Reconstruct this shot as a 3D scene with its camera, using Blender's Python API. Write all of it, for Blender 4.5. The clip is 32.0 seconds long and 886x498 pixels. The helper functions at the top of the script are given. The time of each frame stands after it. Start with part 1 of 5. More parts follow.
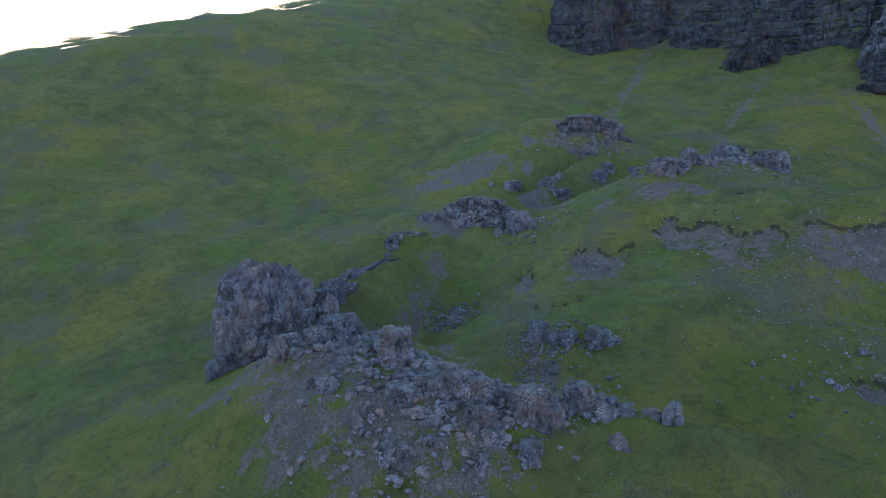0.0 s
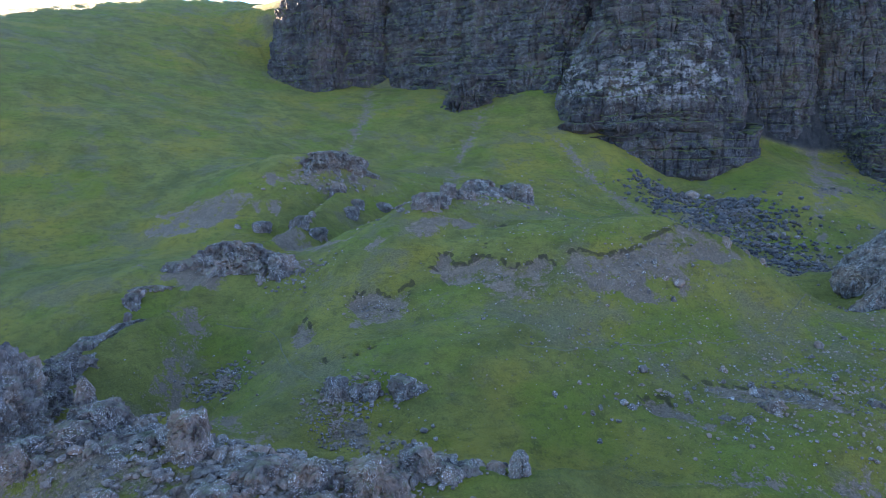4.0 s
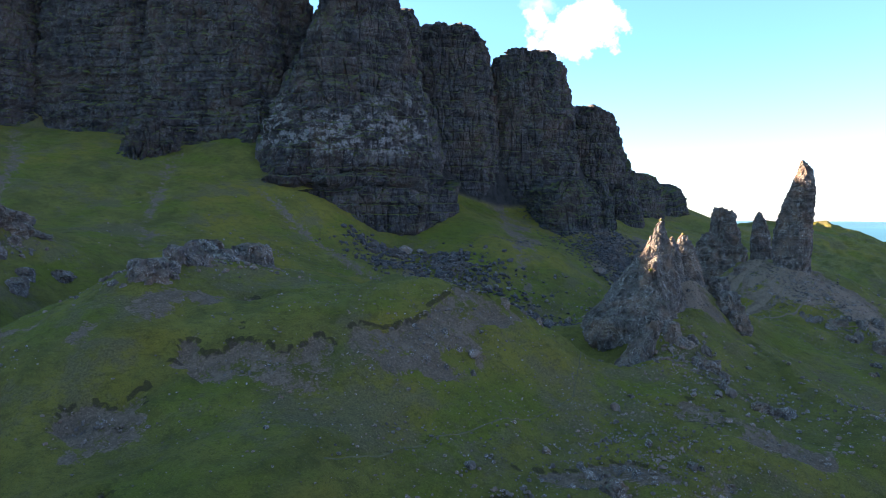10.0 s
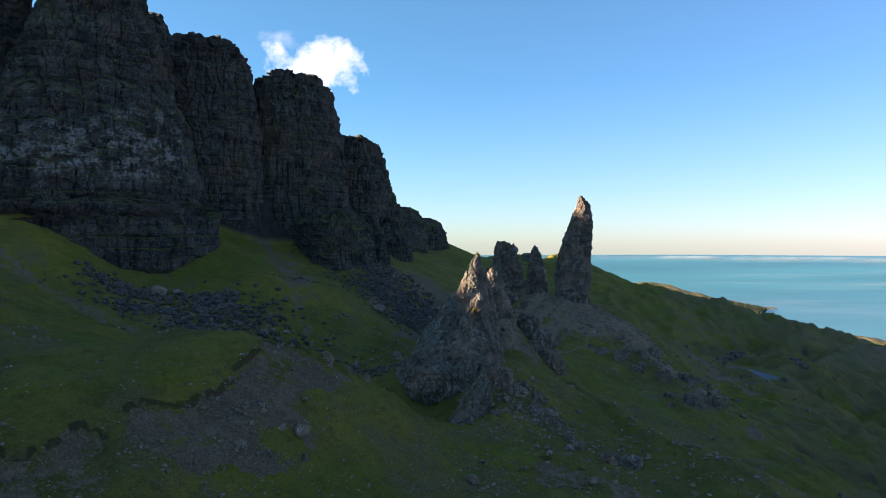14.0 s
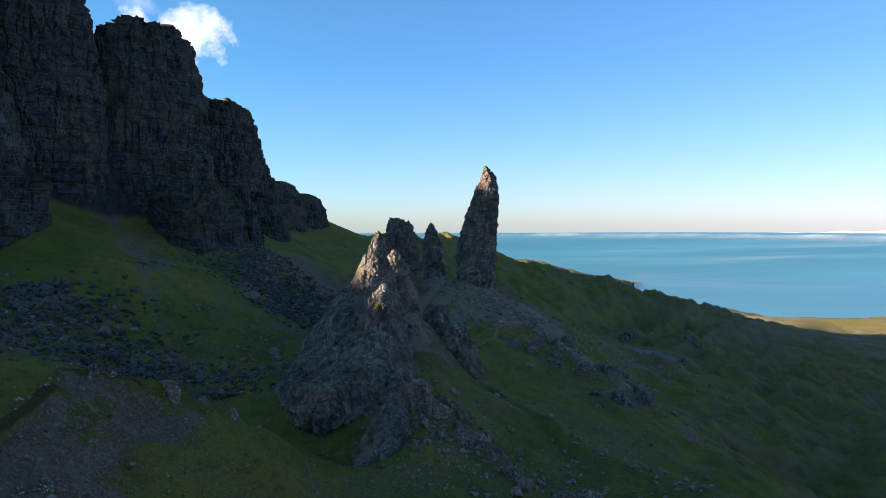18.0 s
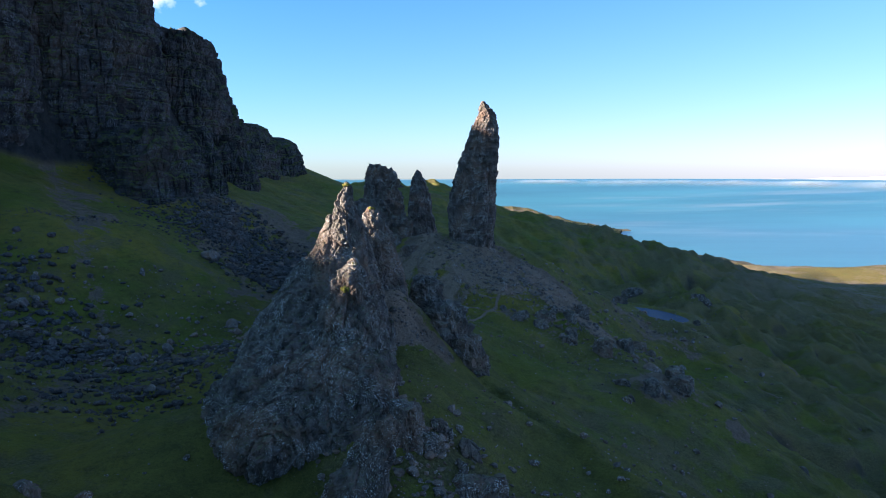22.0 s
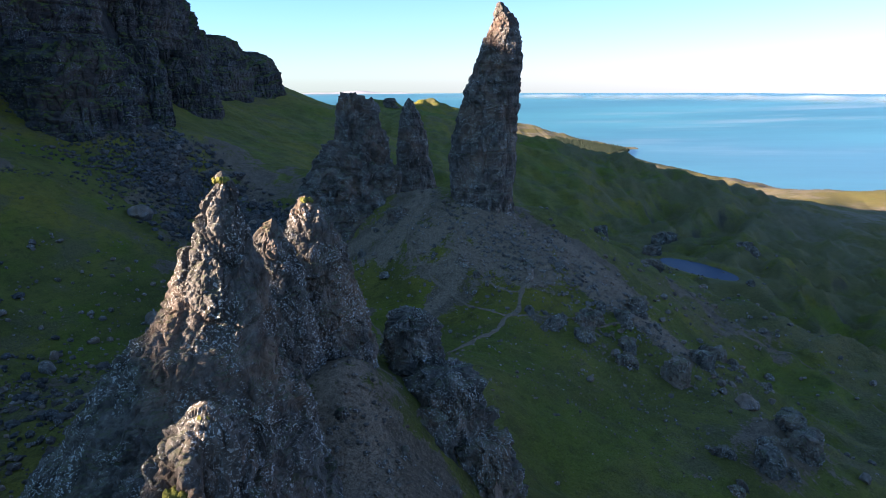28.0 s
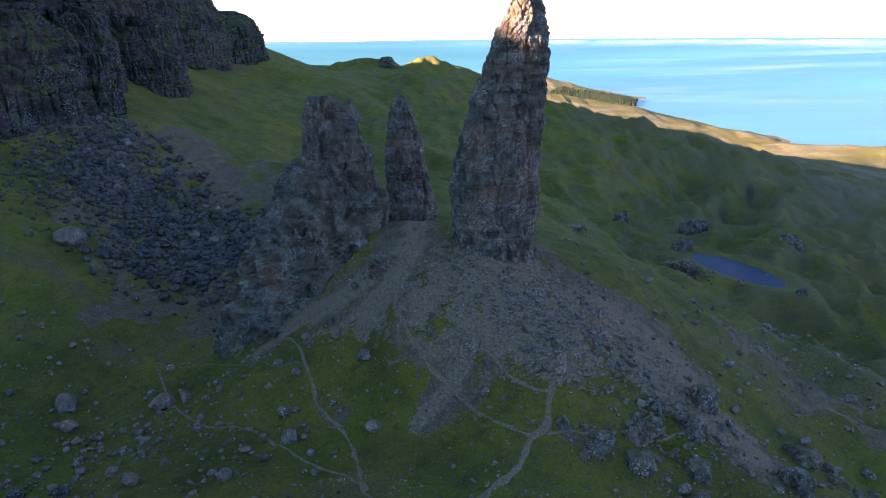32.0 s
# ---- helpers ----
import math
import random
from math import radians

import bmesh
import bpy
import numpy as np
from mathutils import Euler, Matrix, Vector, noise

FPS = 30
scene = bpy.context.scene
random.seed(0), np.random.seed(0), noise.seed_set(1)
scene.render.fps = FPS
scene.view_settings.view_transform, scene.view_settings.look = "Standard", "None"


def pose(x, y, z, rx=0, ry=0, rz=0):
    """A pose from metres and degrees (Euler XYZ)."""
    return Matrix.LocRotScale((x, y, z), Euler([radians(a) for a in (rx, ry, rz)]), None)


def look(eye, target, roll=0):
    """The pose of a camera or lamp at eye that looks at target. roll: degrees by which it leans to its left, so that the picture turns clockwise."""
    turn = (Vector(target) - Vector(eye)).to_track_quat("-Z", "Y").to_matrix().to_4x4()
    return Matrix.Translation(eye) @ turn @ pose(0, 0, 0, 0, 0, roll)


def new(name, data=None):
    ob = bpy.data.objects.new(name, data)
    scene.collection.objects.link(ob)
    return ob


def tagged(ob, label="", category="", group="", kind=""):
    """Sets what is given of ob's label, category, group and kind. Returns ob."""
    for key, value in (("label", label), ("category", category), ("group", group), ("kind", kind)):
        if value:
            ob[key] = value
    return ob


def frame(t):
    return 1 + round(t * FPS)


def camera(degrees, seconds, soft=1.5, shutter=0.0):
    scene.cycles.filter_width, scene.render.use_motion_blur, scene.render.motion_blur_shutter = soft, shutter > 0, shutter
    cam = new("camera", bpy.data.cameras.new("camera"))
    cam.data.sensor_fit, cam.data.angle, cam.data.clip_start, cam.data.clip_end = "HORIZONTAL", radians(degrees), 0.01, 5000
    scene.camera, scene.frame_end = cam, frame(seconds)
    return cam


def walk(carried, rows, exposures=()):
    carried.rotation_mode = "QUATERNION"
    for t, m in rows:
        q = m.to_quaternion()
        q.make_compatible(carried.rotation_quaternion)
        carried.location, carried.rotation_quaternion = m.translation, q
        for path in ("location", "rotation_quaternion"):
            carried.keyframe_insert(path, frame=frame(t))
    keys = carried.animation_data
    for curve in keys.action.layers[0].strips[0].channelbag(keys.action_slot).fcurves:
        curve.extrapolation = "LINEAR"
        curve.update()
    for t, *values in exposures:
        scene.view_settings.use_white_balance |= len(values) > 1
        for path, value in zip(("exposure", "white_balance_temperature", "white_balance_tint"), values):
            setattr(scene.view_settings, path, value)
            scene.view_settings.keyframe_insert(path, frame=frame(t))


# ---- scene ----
cam = camera(64.26, 32.0, soft=0.8)
# seconds, eye x y z, yaw to the left, pitch up, roll
PATH = [
    (0, 111.53, -334.42, 28.55, 85.32, -10.39, 0.16),
    (1, 107.95, -337.99, 28.47, 79.57, -9.63, 0.01),
    (2, 103.57, -340.74, 28.39, 73.75, -8.89, -0.17),
    (3, 98.49, -343.58, 28.07, 67.72, -8.10, -0.07),
    (3.5, 95.95, -344.61, 28.03, 64.93, -7.75, -0.05),
    (5.5, 84.35, -347.04, 28.18, 54.29, -6.34, -0.13),
    (6, 80.88, -347.27, 28.17, 51.74, -5.97, -0.01),
    (7, 74.34, -347.20, 28.28, 47.56, -5.24, -0.03),
    (8, 67.15, -346.42, 28.53, 43.65, -4.53, -0.02),
    (9, 59.57, -344.99, 28.55, 39.97, -3.78, -0.02),
    (10, 51.99, -343.22, 28.54, 35.50, -3.08, 0.02),
    (11, 43.97, -340.39, 28.15, 30.08, -2.39, 0.03),
    (12, 35.58, -336.22, 28.08, 25.31, -1.65, 0.20),
    (13, 27.55, -329.79, 28.17, 19.41, -0.82, 0.14),
    (14, 20.96, -322.29, 28.42, 14.75, -0.32, 0.05),
    (15, 15.84, -312.77, 28.26, 10.86, 0.28, -0.01),
    (15.5, 13.56, -307.71, 28.03, 9.18, 0.31, 0.03),
    (17.5, 7.56, -286.69, 27.75, 5.17, -1.46, -0.06),
    (18, 6.43, -281.24, 27.95, 4.75, -2.08, -0.13),
    (19, 4.75, -270.24, 27.85, 4.08, -3.18, -0.13),
    (20, 3.56, -259.08, 27.64, 3.75, -4.24, -0.11),
    (21, 2.33, -248.28, 27.86, 3.66, -5.32, -0.15),
    (22, 1.42, -237.27, 28.26, 3.57, -6.41, -0.14),
    (23, 0.67, -226.32, 28.80, 3.53, -7.53, -0.14),
    (24, 0.01, -215.23, 29.35, 3.56, -8.65, -0.19),
    (25, -0.61, -204.40, 29.96, 3.56, -9.81, -0.26),
    (25.5, -0.97, -199.47, 30.34, 3.50, -10.41, -0.25),
    (27.5, -2.15, -176.13, 31.93, 3.60, -12.71, -0.17),
    (28, -2.44, -170.34, 32.69, 3.65, -13.23, -0.23),
    (29, -2.86, -159.29, 34.71, 3.73, -14.23, -0.33),
    (30, -3.51, -147.90, 37.28, 3.81, -15.26, -0.41),
    (31, -4.09, -136.51, 40.33, 3.82, -16.24, -0.54),
    (32, -4.60, -124.69, 43.09, 3.93, -17.42, -0.68),
]
walk(cam, [(t, pose(x, y, z, 90 + pitch, 0, yaw) @ pose(0, 0, 0, 0, 0, roll)) for t, x, y, z, yaw, pitch, roll in PATH],
     exposures=[(0, 3.90, 6500, 33), (3, 4.35, 6550, 30), (6, 4.55, 6650, 26), (9, 3.84, 6850, 26), (11, 3.08, 6950, 21), (13, 2.58, 6850, 15), (19, 2.32, 5950, 14),
                (23, 2.57, 5700, 19), (28, 2.73, 6000, 20), (32, 3.36, 6700, 26)])

# ---- sky and sun ----
SUN_AZIMUTH, SUN_HEIGHT = 111.0, 12.65      # degrees, azimuth counted from north to the west
sun_way = Vector((-math.sin(radians(SUN_AZIMUTH)) * math.cos(radians(SUN_HEIGHT)),
                  math.cos(radians(SUN_AZIMUTH)) * math.cos(radians(SUN_HEIGHT)), math.sin(radians(SUN_HEIGHT))))
world = bpy.data.worlds.new("world")
scene.world = world
world.use_nodes = True
wn, wl = world.node_tree.nodes, world.node_tree.links
wn.clear()
sky = wn.new("ShaderNodeTexSky")
sky.sky_type, sky.sun_disc = "NISHITA", False
sky.sun_elevation, sky.sun_rotation = radians(SUN_HEIGHT), radians(-SUN_AZIMUTH)
sky.air_density, sky.dust_density, sky.ozone_density, sky.altitude = 1.0, 0.3, 2.0, 400
background, world_out = wn.new("ShaderNodeBackground"), wn.new("ShaderNodeOutputWorld")
background.inputs["Strength"].default_value = 0.052
direction = wn.new("ShaderNodeTexCoord").outputs["Generated"]
split = wn.new("ShaderNodeSeparateXYZ")
wl.new(direction, split.inputs[0])
tint = wn.new("ShaderNodeValToRGB")
tint.color_ramp.elements[0].position, tint.color_ramp.elements[0].color = 0.0, (0.61, 0.73, 1.12, 1)
tint.color_ramp.elements[1].position, tint.color_ramp.elements[1].color = 0.22, (0.47, 0.735, 0.98, 1)
for at, colour in ((0.07, (0.57, 0.71, 1.04, 1)), (0.5, (0.62, 0.85, 0.98, 1)), (0.85, (0.92, 0.95, 0.88, 1))):
    tint.color_ramp.elements.new(at).color = colour
wl.new(split.outputs[2], tint.inputs[0])
tinted = wn.new("ShaderNodeMix")
tinted.data_type, tinted.blend_type = "RGBA", "MULTIPLY"
tinted.inputs[0].default_value = 1.0
wl.new(sky.outputs["Color"], tinted.inputs[6])
wl.new(tint.outputs["Color"], tinted.inputs[7])
facing = wn.new("ShaderNodeVectorMath")
facing.operation = "DOT_PRODUCT"
wl.new(direction, facing.inputs[0])
facing.inputs[1].default_value = (-sun_way.x, -sun_way.y, 0)
away = wn.new("ShaderNodeValToRGB")
away.color_ramp.elements[0].position, away.color_ramp.elements[0].color = 0.0, (0.93, 1.04, 1.0, 1)
away.color_ramp.elements[1].position, away.color_ramp.elements[1].color = 0.85, (0.96, 0.84, 0.90, 1)
wl.new(facing.outputs["Value"], away.inputs[0])
paled = wn.new("ShaderNodeMix")
paled.data_type, paled.blend_type = "RGBA", "MULTIPLY"
paled.inputs[0].default_value = 1.0
wl.new(tinted.outputs[2], paled.inputs[6])
wl.new(away.outputs["Color"], paled.inputs[7])


def sky_math(op, a, b):
    n = wn.new("ShaderNodeMath")
    n.operation = op
    for socket, v in zip(n.inputs, (a, b)):
        if isinstance(v, bpy.types.NodeSocket):
            wl.new(v, socket)
        else:
            socket.default_value = v
    return n.outputs[0]


def cloud(azimuth, height, wide, tall, seed):
    """A soft cloud far off in one part of the sky: how thick it is along each direction."""
    a, h = radians(azimuth), radians(height)
    ahead = (-math.sin(a) * math.cos(h), math.cos(a) * math.cos(h), math.sin(h))
    level, above = (math.cos(a), math.sin(a), 0), (math.sin(a) * math.sin(h), -math.cos(a) * math.sin(h), math.cos(h))
    parts = []
    for axis, size in ((level, wide), (above, tall), (ahead, 1)):
        dot = wn.new("ShaderNodeVectorMath")
        dot.operation = "DOT_PRODUCT"
        wl.new(direction, dot.inputs[0])
        dot.inputs[1].default_value = axis
        parts.append(sky_math("DIVIDE", dot.outputs["Value"], math.sin(radians(size)) if size != 1 else 1))
    r = sky_math("SQRT", sky_math("ADD", sky_math("POWER", parts[0], 2), sky_math("POWER", parts[1], 2)), 0)
    puff = wn.new("ShaderNodeTexNoise")
    puff.inputs["Scale"].default_value, puff.inputs["Detail"].default_value, puff.inputs["Roughness"].default_value = 22 + seed, 6, 0.6
    wl.new(direction, puff.inputs["Vector"])
    thick = sky_math("SUBTRACT", sky_math("ADD", -0.45, sky_math("MULTIPLY", puff.outputs["Fac"], 3.0)), r)
    thick = sky_math("MULTIPLY", sky_math("MINIMUM", sky_math("MAXIMUM", sky_math("MULTIPLY", thick, 0.95), 0), 1), sky_math("GREATER_THAN", parts[2], 0.5))
    return thick


thickness = sky_math("MAXIMUM", cloud(24.9, 13.8, 3.6, 2.1, 0), sky_math("MULTIPLY", cloud(28.0, 16.0, 1.2, 0.7, 7), 0.2))
clouded = wn.new("ShaderNodeMix")
clouded.data_type = "RGBA"
wl.new(sky_math("MULTIPLY", thickness, 0.85), clouded.inputs[0])
wl.new(paled.outputs[2], clouded.inputs[6])
clouded.inputs[7].default_value = (7.6, 7.2, 7.4, 1)
wl.new(clouded.outputs[2], background.inputs["Color"])
wl.new(background.outputs["Background"], world_out.inputs["Surface"])
sun_data = bpy.data.lights.new("sun", "SUN")
sun_data.energy, sun_data.angle, sun_data.color = 5.0, radians(0.53), (1.0, 0.83, 0.58)
sun = new("sun", sun_data)
sun.matrix_world = look(Vector((0, 0, 400)), Vector((0, 0, 400)) - sun_way)


# ---- noise ----
def hash_of(ix, iy, iz, seed):
    h = (ix.astype(np.int64) * 374761393 + iy.astype(np.int64) * 668265263 + iz.astype(np.int64) * 2147483647 + seed * 144665) & 0xFFFFFFFF
    h = ((h ^ (h >> 13)) * 1274126177) & 0xFFFFFFFF
    h = ((h ^ (h >> 16)) * 2246822519) & 0xFFFFFFFF
    return ((h ^ (h >> 15)) & 0xFFFFFF) / float(0x1000000)


def value_noise(p, seed=0):
    """Smooth noise from 0 to 1 at rows of points."""
    i = np.floor(p).astype(np.int64)
    f = p - i
    f = f * f * (3 - 2 * f)
    out = 0
    for dx in (0, 1):
        for dy in (0, 1):
            for dz in (0, 1):
                w = (f[:, 0] if dx else 1 - f[:, 0]) * (f[:, 1] if dy else 1 - f[:, 1]) * (f[:, 2] if dz else 1 - f[:, 2])
                out = out + w * hash_of(i[:, 0] + dx, i[:, 1] + dy, i[:, 2] + dz, seed)
    return out


def fbm(p, octaves=4, seed=0, gain=0.5):
    """Layered noise about 0, roughly from -1 to 1."""
    out, a = 0, 1.0
    for k in range(octaves):
        out = out + a * (2 * value_noise(p * 2.03 ** k, seed + k) - 1)
        a *= gain
    return out


def blocks(p, seed=0):
    """Broken blocks: a random height for each cell, the nearness of its edge (0 at a joint), and the lean of its face."""
    i = np.floor(p).astype(np.int64)
    first, second, mark, lean = np.full(len(p), 9.0), np.full(len(p), 9.0), np.zeros(len(p)), np.zeros(len(p))
    for dx in (-1, 0, 1):
        for dy in (-1, 0, 1):
            for dz in (-1, 0, 1):
                c = i + (dx, dy, dz)
                spot = c + np.stack([hash_of(c[:, 0], c[:, 1], c[:, 2], seed + k) for k in (1, 2, 3)], 1)
                d = np.sqrt(((spot - p) ** 2).sum(1))
                nearer = d < first
                second = np.where(nearer, first, np.minimum(second, d))
                h = hash_of(c[:, 0], c[:, 1], c[:, 2], seed + 9)
                mark = np.where(nearer, h, mark)
                away = p - spot
                lean = np.where(nearer, away[:, 0] * (2 * ((h * 7.3) % 1) - 1) + away[:, 1] * (2 * ((h * 13.7) % 1) - 1) + away[:, 2] * (2 * ((h * 29.1) % 1) - 1), lean)
                first = np.where(nearer, d, first)
    return mark, second - first, lean


def flat(x, y, scale):
    return np.stack([np.ravel(x) / scale, np.ravel(y) / scale, np.zeros(np.size(x))], 1)


def step(a, b, v):
    v = np.clip((v - a) / (b - a), 0, 1)
    return v * v * (3 - 2 * v)


# ---- the lie of the land ----
# plane, then mounds and hollows: x, y, radius, height
GROUND_PLANE = (-45.31, -0.1440, -0.0111)
BROAD_A = [
    (-800, -680, 200, -34.8), (-800, -500, 200, 27.4), (-800, -320, 200, 29.9), (-800, -140, 200, 26.7), (-800, 40, 200, 38.1), (-800, 220, 200, 48.6),
    (-800, 400, 200, 14.8), (-800, 580, 200, 23.6), (-800, 760, 200, -10.4), (-620, -680, 200, -5.5), (-620, -500, 200, 17.0), (-620, -320, 200, 36.9),
    (-620, -140, 200, 81.7), (-620, 40, 200, 9.2), (-620, 220, 200, 19.5), (-620, 400, 200, 22.1), (-620, 580, 200, -0.3), (-620, 760, 200, -1.8),
    (-440, -680, 200, -5.8), (-440, -500, 200, 28.1), (-440, -320, 200, 35.3), (-440, -140, 200, -75.2), (-440, 40, 200, 100.5), (-440, 220, 200, 1.6),
]
BROAD_B = [
    (-440, 400, 200, 32.6), (-440, 580, 200, 9.9), (-440, 760, 200, -12.1), (-260, -680, 200, 19.0), (-260, -500, 200, 36.2), (-260, -320, 200, -20.6),
    (-260, -140, 200, 88.8), (-260, 40, 200, -19.6), (-260, 220, 200, 27.9), (-260, 400, 200, 10.9), (-260, 580, 200, 13.6), (-260, 760, 200, -31.6),
    (-80, -680, 200, -52.5), (-80, -500, 200, -10.5), (-80, -320, 200, -24.3), (-80, -140, 200, -28.3), (-80, 40, 200, -2.0), (-80, 220, 200, 37.0),
    (-80, 400, 200, 8.0), (-80, 580, 200, -35.4), (-80, 760, 200, 17.2), (100, -680, 200, -3.3), (100, -500, 200, 1.0), (100, -320, 200, 25.7),
]
BROAD_C = [
    (100, -140, 200, -25.5), (100, 40, 200, 41.6), (100, 220, 200, -25.9), (100, 400, 200, 5.3), (100, 580, 200, 33.4), (100, 760, 200, -14.4),
    (280, -680, 200, -48.3), (280, -500, 200, -11.5), (280, -320, 200, -8.8), (280, -140, 200, 0.5), (280, 40, 200, -7.5), (280, 220, 200, 0.1),
    (280, 400, 200, 21.0), (280, 580, 200, -18.7), (280, 760, 200, 0.9),
]
MIDDLE_A = [
    (-240, -400, 82, -15.9), (-240, -320, 82, 12.0), (-240, -240, 82, -12.9), (-240, -160, 82, -19.0), (-240, -80, 82, -15.0), (-240, 0, 82, -1.8),
    (-240, 80, 82, 5.0), (-240, 160, 82, -9.1), (-160, -400, 82, 15.0), (-160, -320, 82, -8.6), (-160, -240, 82, 0.1), (-160, -160, 82, 29.9),
    (-160, -80, 82, -30.5), (-160, 0, 82, 30.7), (-160, 80, 82, -34.9), (-160, 160, 82, 48.0), (-80, -400, 82, -5.1), (-80, -320, 82, 14.7),
    (-80, -240, 82, 50.3), (-80, -160, 82, -4.4), (-80, -80, 82, 41.7), (-80, 0, 82, -37.2), (-80, 80, 82, 12.6), (-80, 160, 82, -36.0),
]
MIDDLE_B = [
    (0, -400, 82, 5.3), (0, -320, 82, 2.5), (0, -240, 82, 34.1), (0, -160, 82, 26.9), (0, -80, 82, 12.5), (0, 0, 82, -18.4),
    (0, 80, 82, 12.9), (0, 160, 82, 13.4), (80, -400, 82, -8.8), (80, -320, 82, 9.5), (80, -240, 82, 1.9), (80, -160, 82, 16.9),
    (80, -80, 82, -4.9), (80, 0, 82, 15.0), (80, 80, 82, -19.1), (80, 160, 82, -31.9), (-230, 250, 83, -5.2), (-230, 334, 83, 5.8),
    (-230, 418, 83, 25.8), (-230, 502, 83, -3.0), (-230, 586, 83, 12.3), (-146, 250, 83, -26.5), (-146, 334, 83, 16.2), (-146, 418, 83, -16.3),
]
MIDDLE_C = [
    (-146, 502, 83, 12.6), (-146, 586, 83, 28.9), (-62, 250, 83, 4.3), (-62, 334, 83, -17.5), (-62, 418, 83, 31.4), (-62, 502, 83, 2.4),
    (-62, 586, 83, 19.6), (22, 250, 83, 4.1), (22, 334, 83, 8.1), (22, 418, 83, -1.6), (22, 502, 83, 15.6), (22, 586, 83, 41.0),
    (106, 250, 83, 0.1), (106, 334, 83, -7.5), (106, 418, 83, 10.0), (106, 502, 83, 3.6), (106, 586, 83, -14.9), (190, 250, 83, 2.7),
    (190, 334, 83, -5.0), (190, 418, 83, 9.4), (190, 502, 83, -10.9), (190, 586, 83, 19.6),
]
SMALL_A = [
    (-61, -245, 13, 1.1), (-57, -257, 13, 1.4), (4, -28, 14, 2.6), (-67, -239, 16, 2.7), (17, -36, 16, 0.0), (-25, -132, 16, 5.5),
    (-20, -118, 17, -2.3), (-11, -132, 17, -2.0), (-74, -225, 17, -0.7), (14, -18, 18, 3.9), (-5, -80, 19, 5.8), (0, -98, 19, -13.3),
    (-22, -148, 19, 2.0), (-80, -240, 20, -9.9), (-49, -247, 20, -13.0), (2, -42, 21, 10.4), (-52, -201, 21, 4.3), (-5, -9, 21, 18.8),
    (14, -288, 21, 10.8), (-5, -148, 21, 0.9), (-14, -103, 21, 19.1), (4, -328, 22, 9.2), (6, -306, 22, 4.8), (-12, -168, 22, -0.3),
]
SMALL_B = [
    (10, -164, 22, 10.4), (0, 0, 23, -13.1), (-42, -127, 23, -0.8), (31, -18, 23, 9.7), (28, -41, 23, 2.2), (-26, -171, 24, -7.1),
    (-40, -190, 24, 3.4), (-5, -335, 24, 2.5), (19, -333, 24, 1.1), (-15, -312, 24, -8.7), (18, -158, 25, -27.0), (-42, -150, 25, -4.5),
    (-61, -270, 25, -18.7), (-60, -215, 25, -5.7), (-65, -185, 25, 1.9), (24, -108, 26, 5.5), (0, -280, 27, -13.9), (10, 8, 27, 25.0),
    (-60, -170, 27, -10.9), (16, -131, 27, -0.0), (-85, -205, 27, -9.9), (-33, -212, 27, -11.0), (35, -151, 28, 15.5), (-30, 5, 29, 28.8),
]
SMALL_C = [
    (47, -43, 30, 8.3), (82, 155, 30, -1.8), (-55, -350, 30, -4.2), (-19, 18, 30, 10.7), (-16, -67, 31, 3.9), (1, -226, 31, -6.2),
    (-29, -292, 31, -3.8), (-36, -15, 32, -9.3), (-10, -250, 32, -13.6), (-7, -194, 32, -14.6), (-106, -294, 32, -6.9), (-74, -296, 32, 9.9),
    (-36, -300, 32, -0.3), (-54, -327, 32, 4.5), (-16, -240, 33, -9.9), (-176, -247, 33, -16.7), (94, 165, 33, -1.0), (-25, -347, 33, 19.4),
    (43, -111, 34, -17.1), (55, -21, 34, -4.2), (-203, -228, 34, 7.0), (-97, -252, 35, -1.4), (-55, -112, 36, -15.1), (21, -268, 36, 4.1),
]
SMALL_D = [
    (70, 142, 36, 10.1), (106, 137, 36, 10.9), (-35, -31, 37, 15.9), (-185, -32, 38, 12.4), (-75, -316, 38, -29.1), (-191, -38, 38, -15.5),
    (-160, -60, 38, -0.5), (-85, -165, 38, -3.0), (-205, -25, 39, -18.6), (40, -340, 40, 6.8), (-77, -98, 41, -7.2), (-200, -262, 41, 24.8),
    (-104, -9, 42, 1.4), (58, -84, 42, 17.6), (31, -218, 42, 14.7), (-78, -20, 42, 1.8), (-100, -130, 42, -6.1), (-3, -372, 42, -0.1),
    (-230, -55, 43, 18.0), (40, 20, 44, 13.5), (-92, -60, 44, -12.0), (45, -220, 44, -28.4), (-150, -230, 44, -8.2), (-112, -207, 44, -0.1),
]
SMALL_E = [
    (-55, -380, 45, 4.6), (-120, -318, 45, 25.4), (-133, -44, 45, -4.8), (39, 416, 46, 5.4), (-250, -120, 46, 12.4), (62, -190, 46, -3.0),
    (-139, 112, 46, -11.1), (-160, -190, 46, -10.8), (-130, -100, 46, -3.5), (-140, -150, 46, -12.0), (-125, -301, 46, -11.1), (20, 60, 46, 10.6),
    (85, -78, 46, -7.7), (20, 250, 46, -17.2), (-111, 32, 46, 16.1), (-66, 549, 46, 8.7), (88, 46, 46, 5.0), (120, 190, 46, 23.6),
    (-235, -240, 46, 5.9), (-32, -403, 46, 6.9), (-130, 105, 46, 22.6), (-91, 64, 46, -17.3), (-98, 530, 46, 9.3), (-145, 160, 46, -17.0),
]
SMALL_F = [
    (-50, 60, 46, 18.4), (150, 62, 46, -10.9), (140, 120, 46, 10.3), (-165, 70, 46, 0.9), (-200, 22, 46, 0.6), (60, -280, 46, -6.9),
]
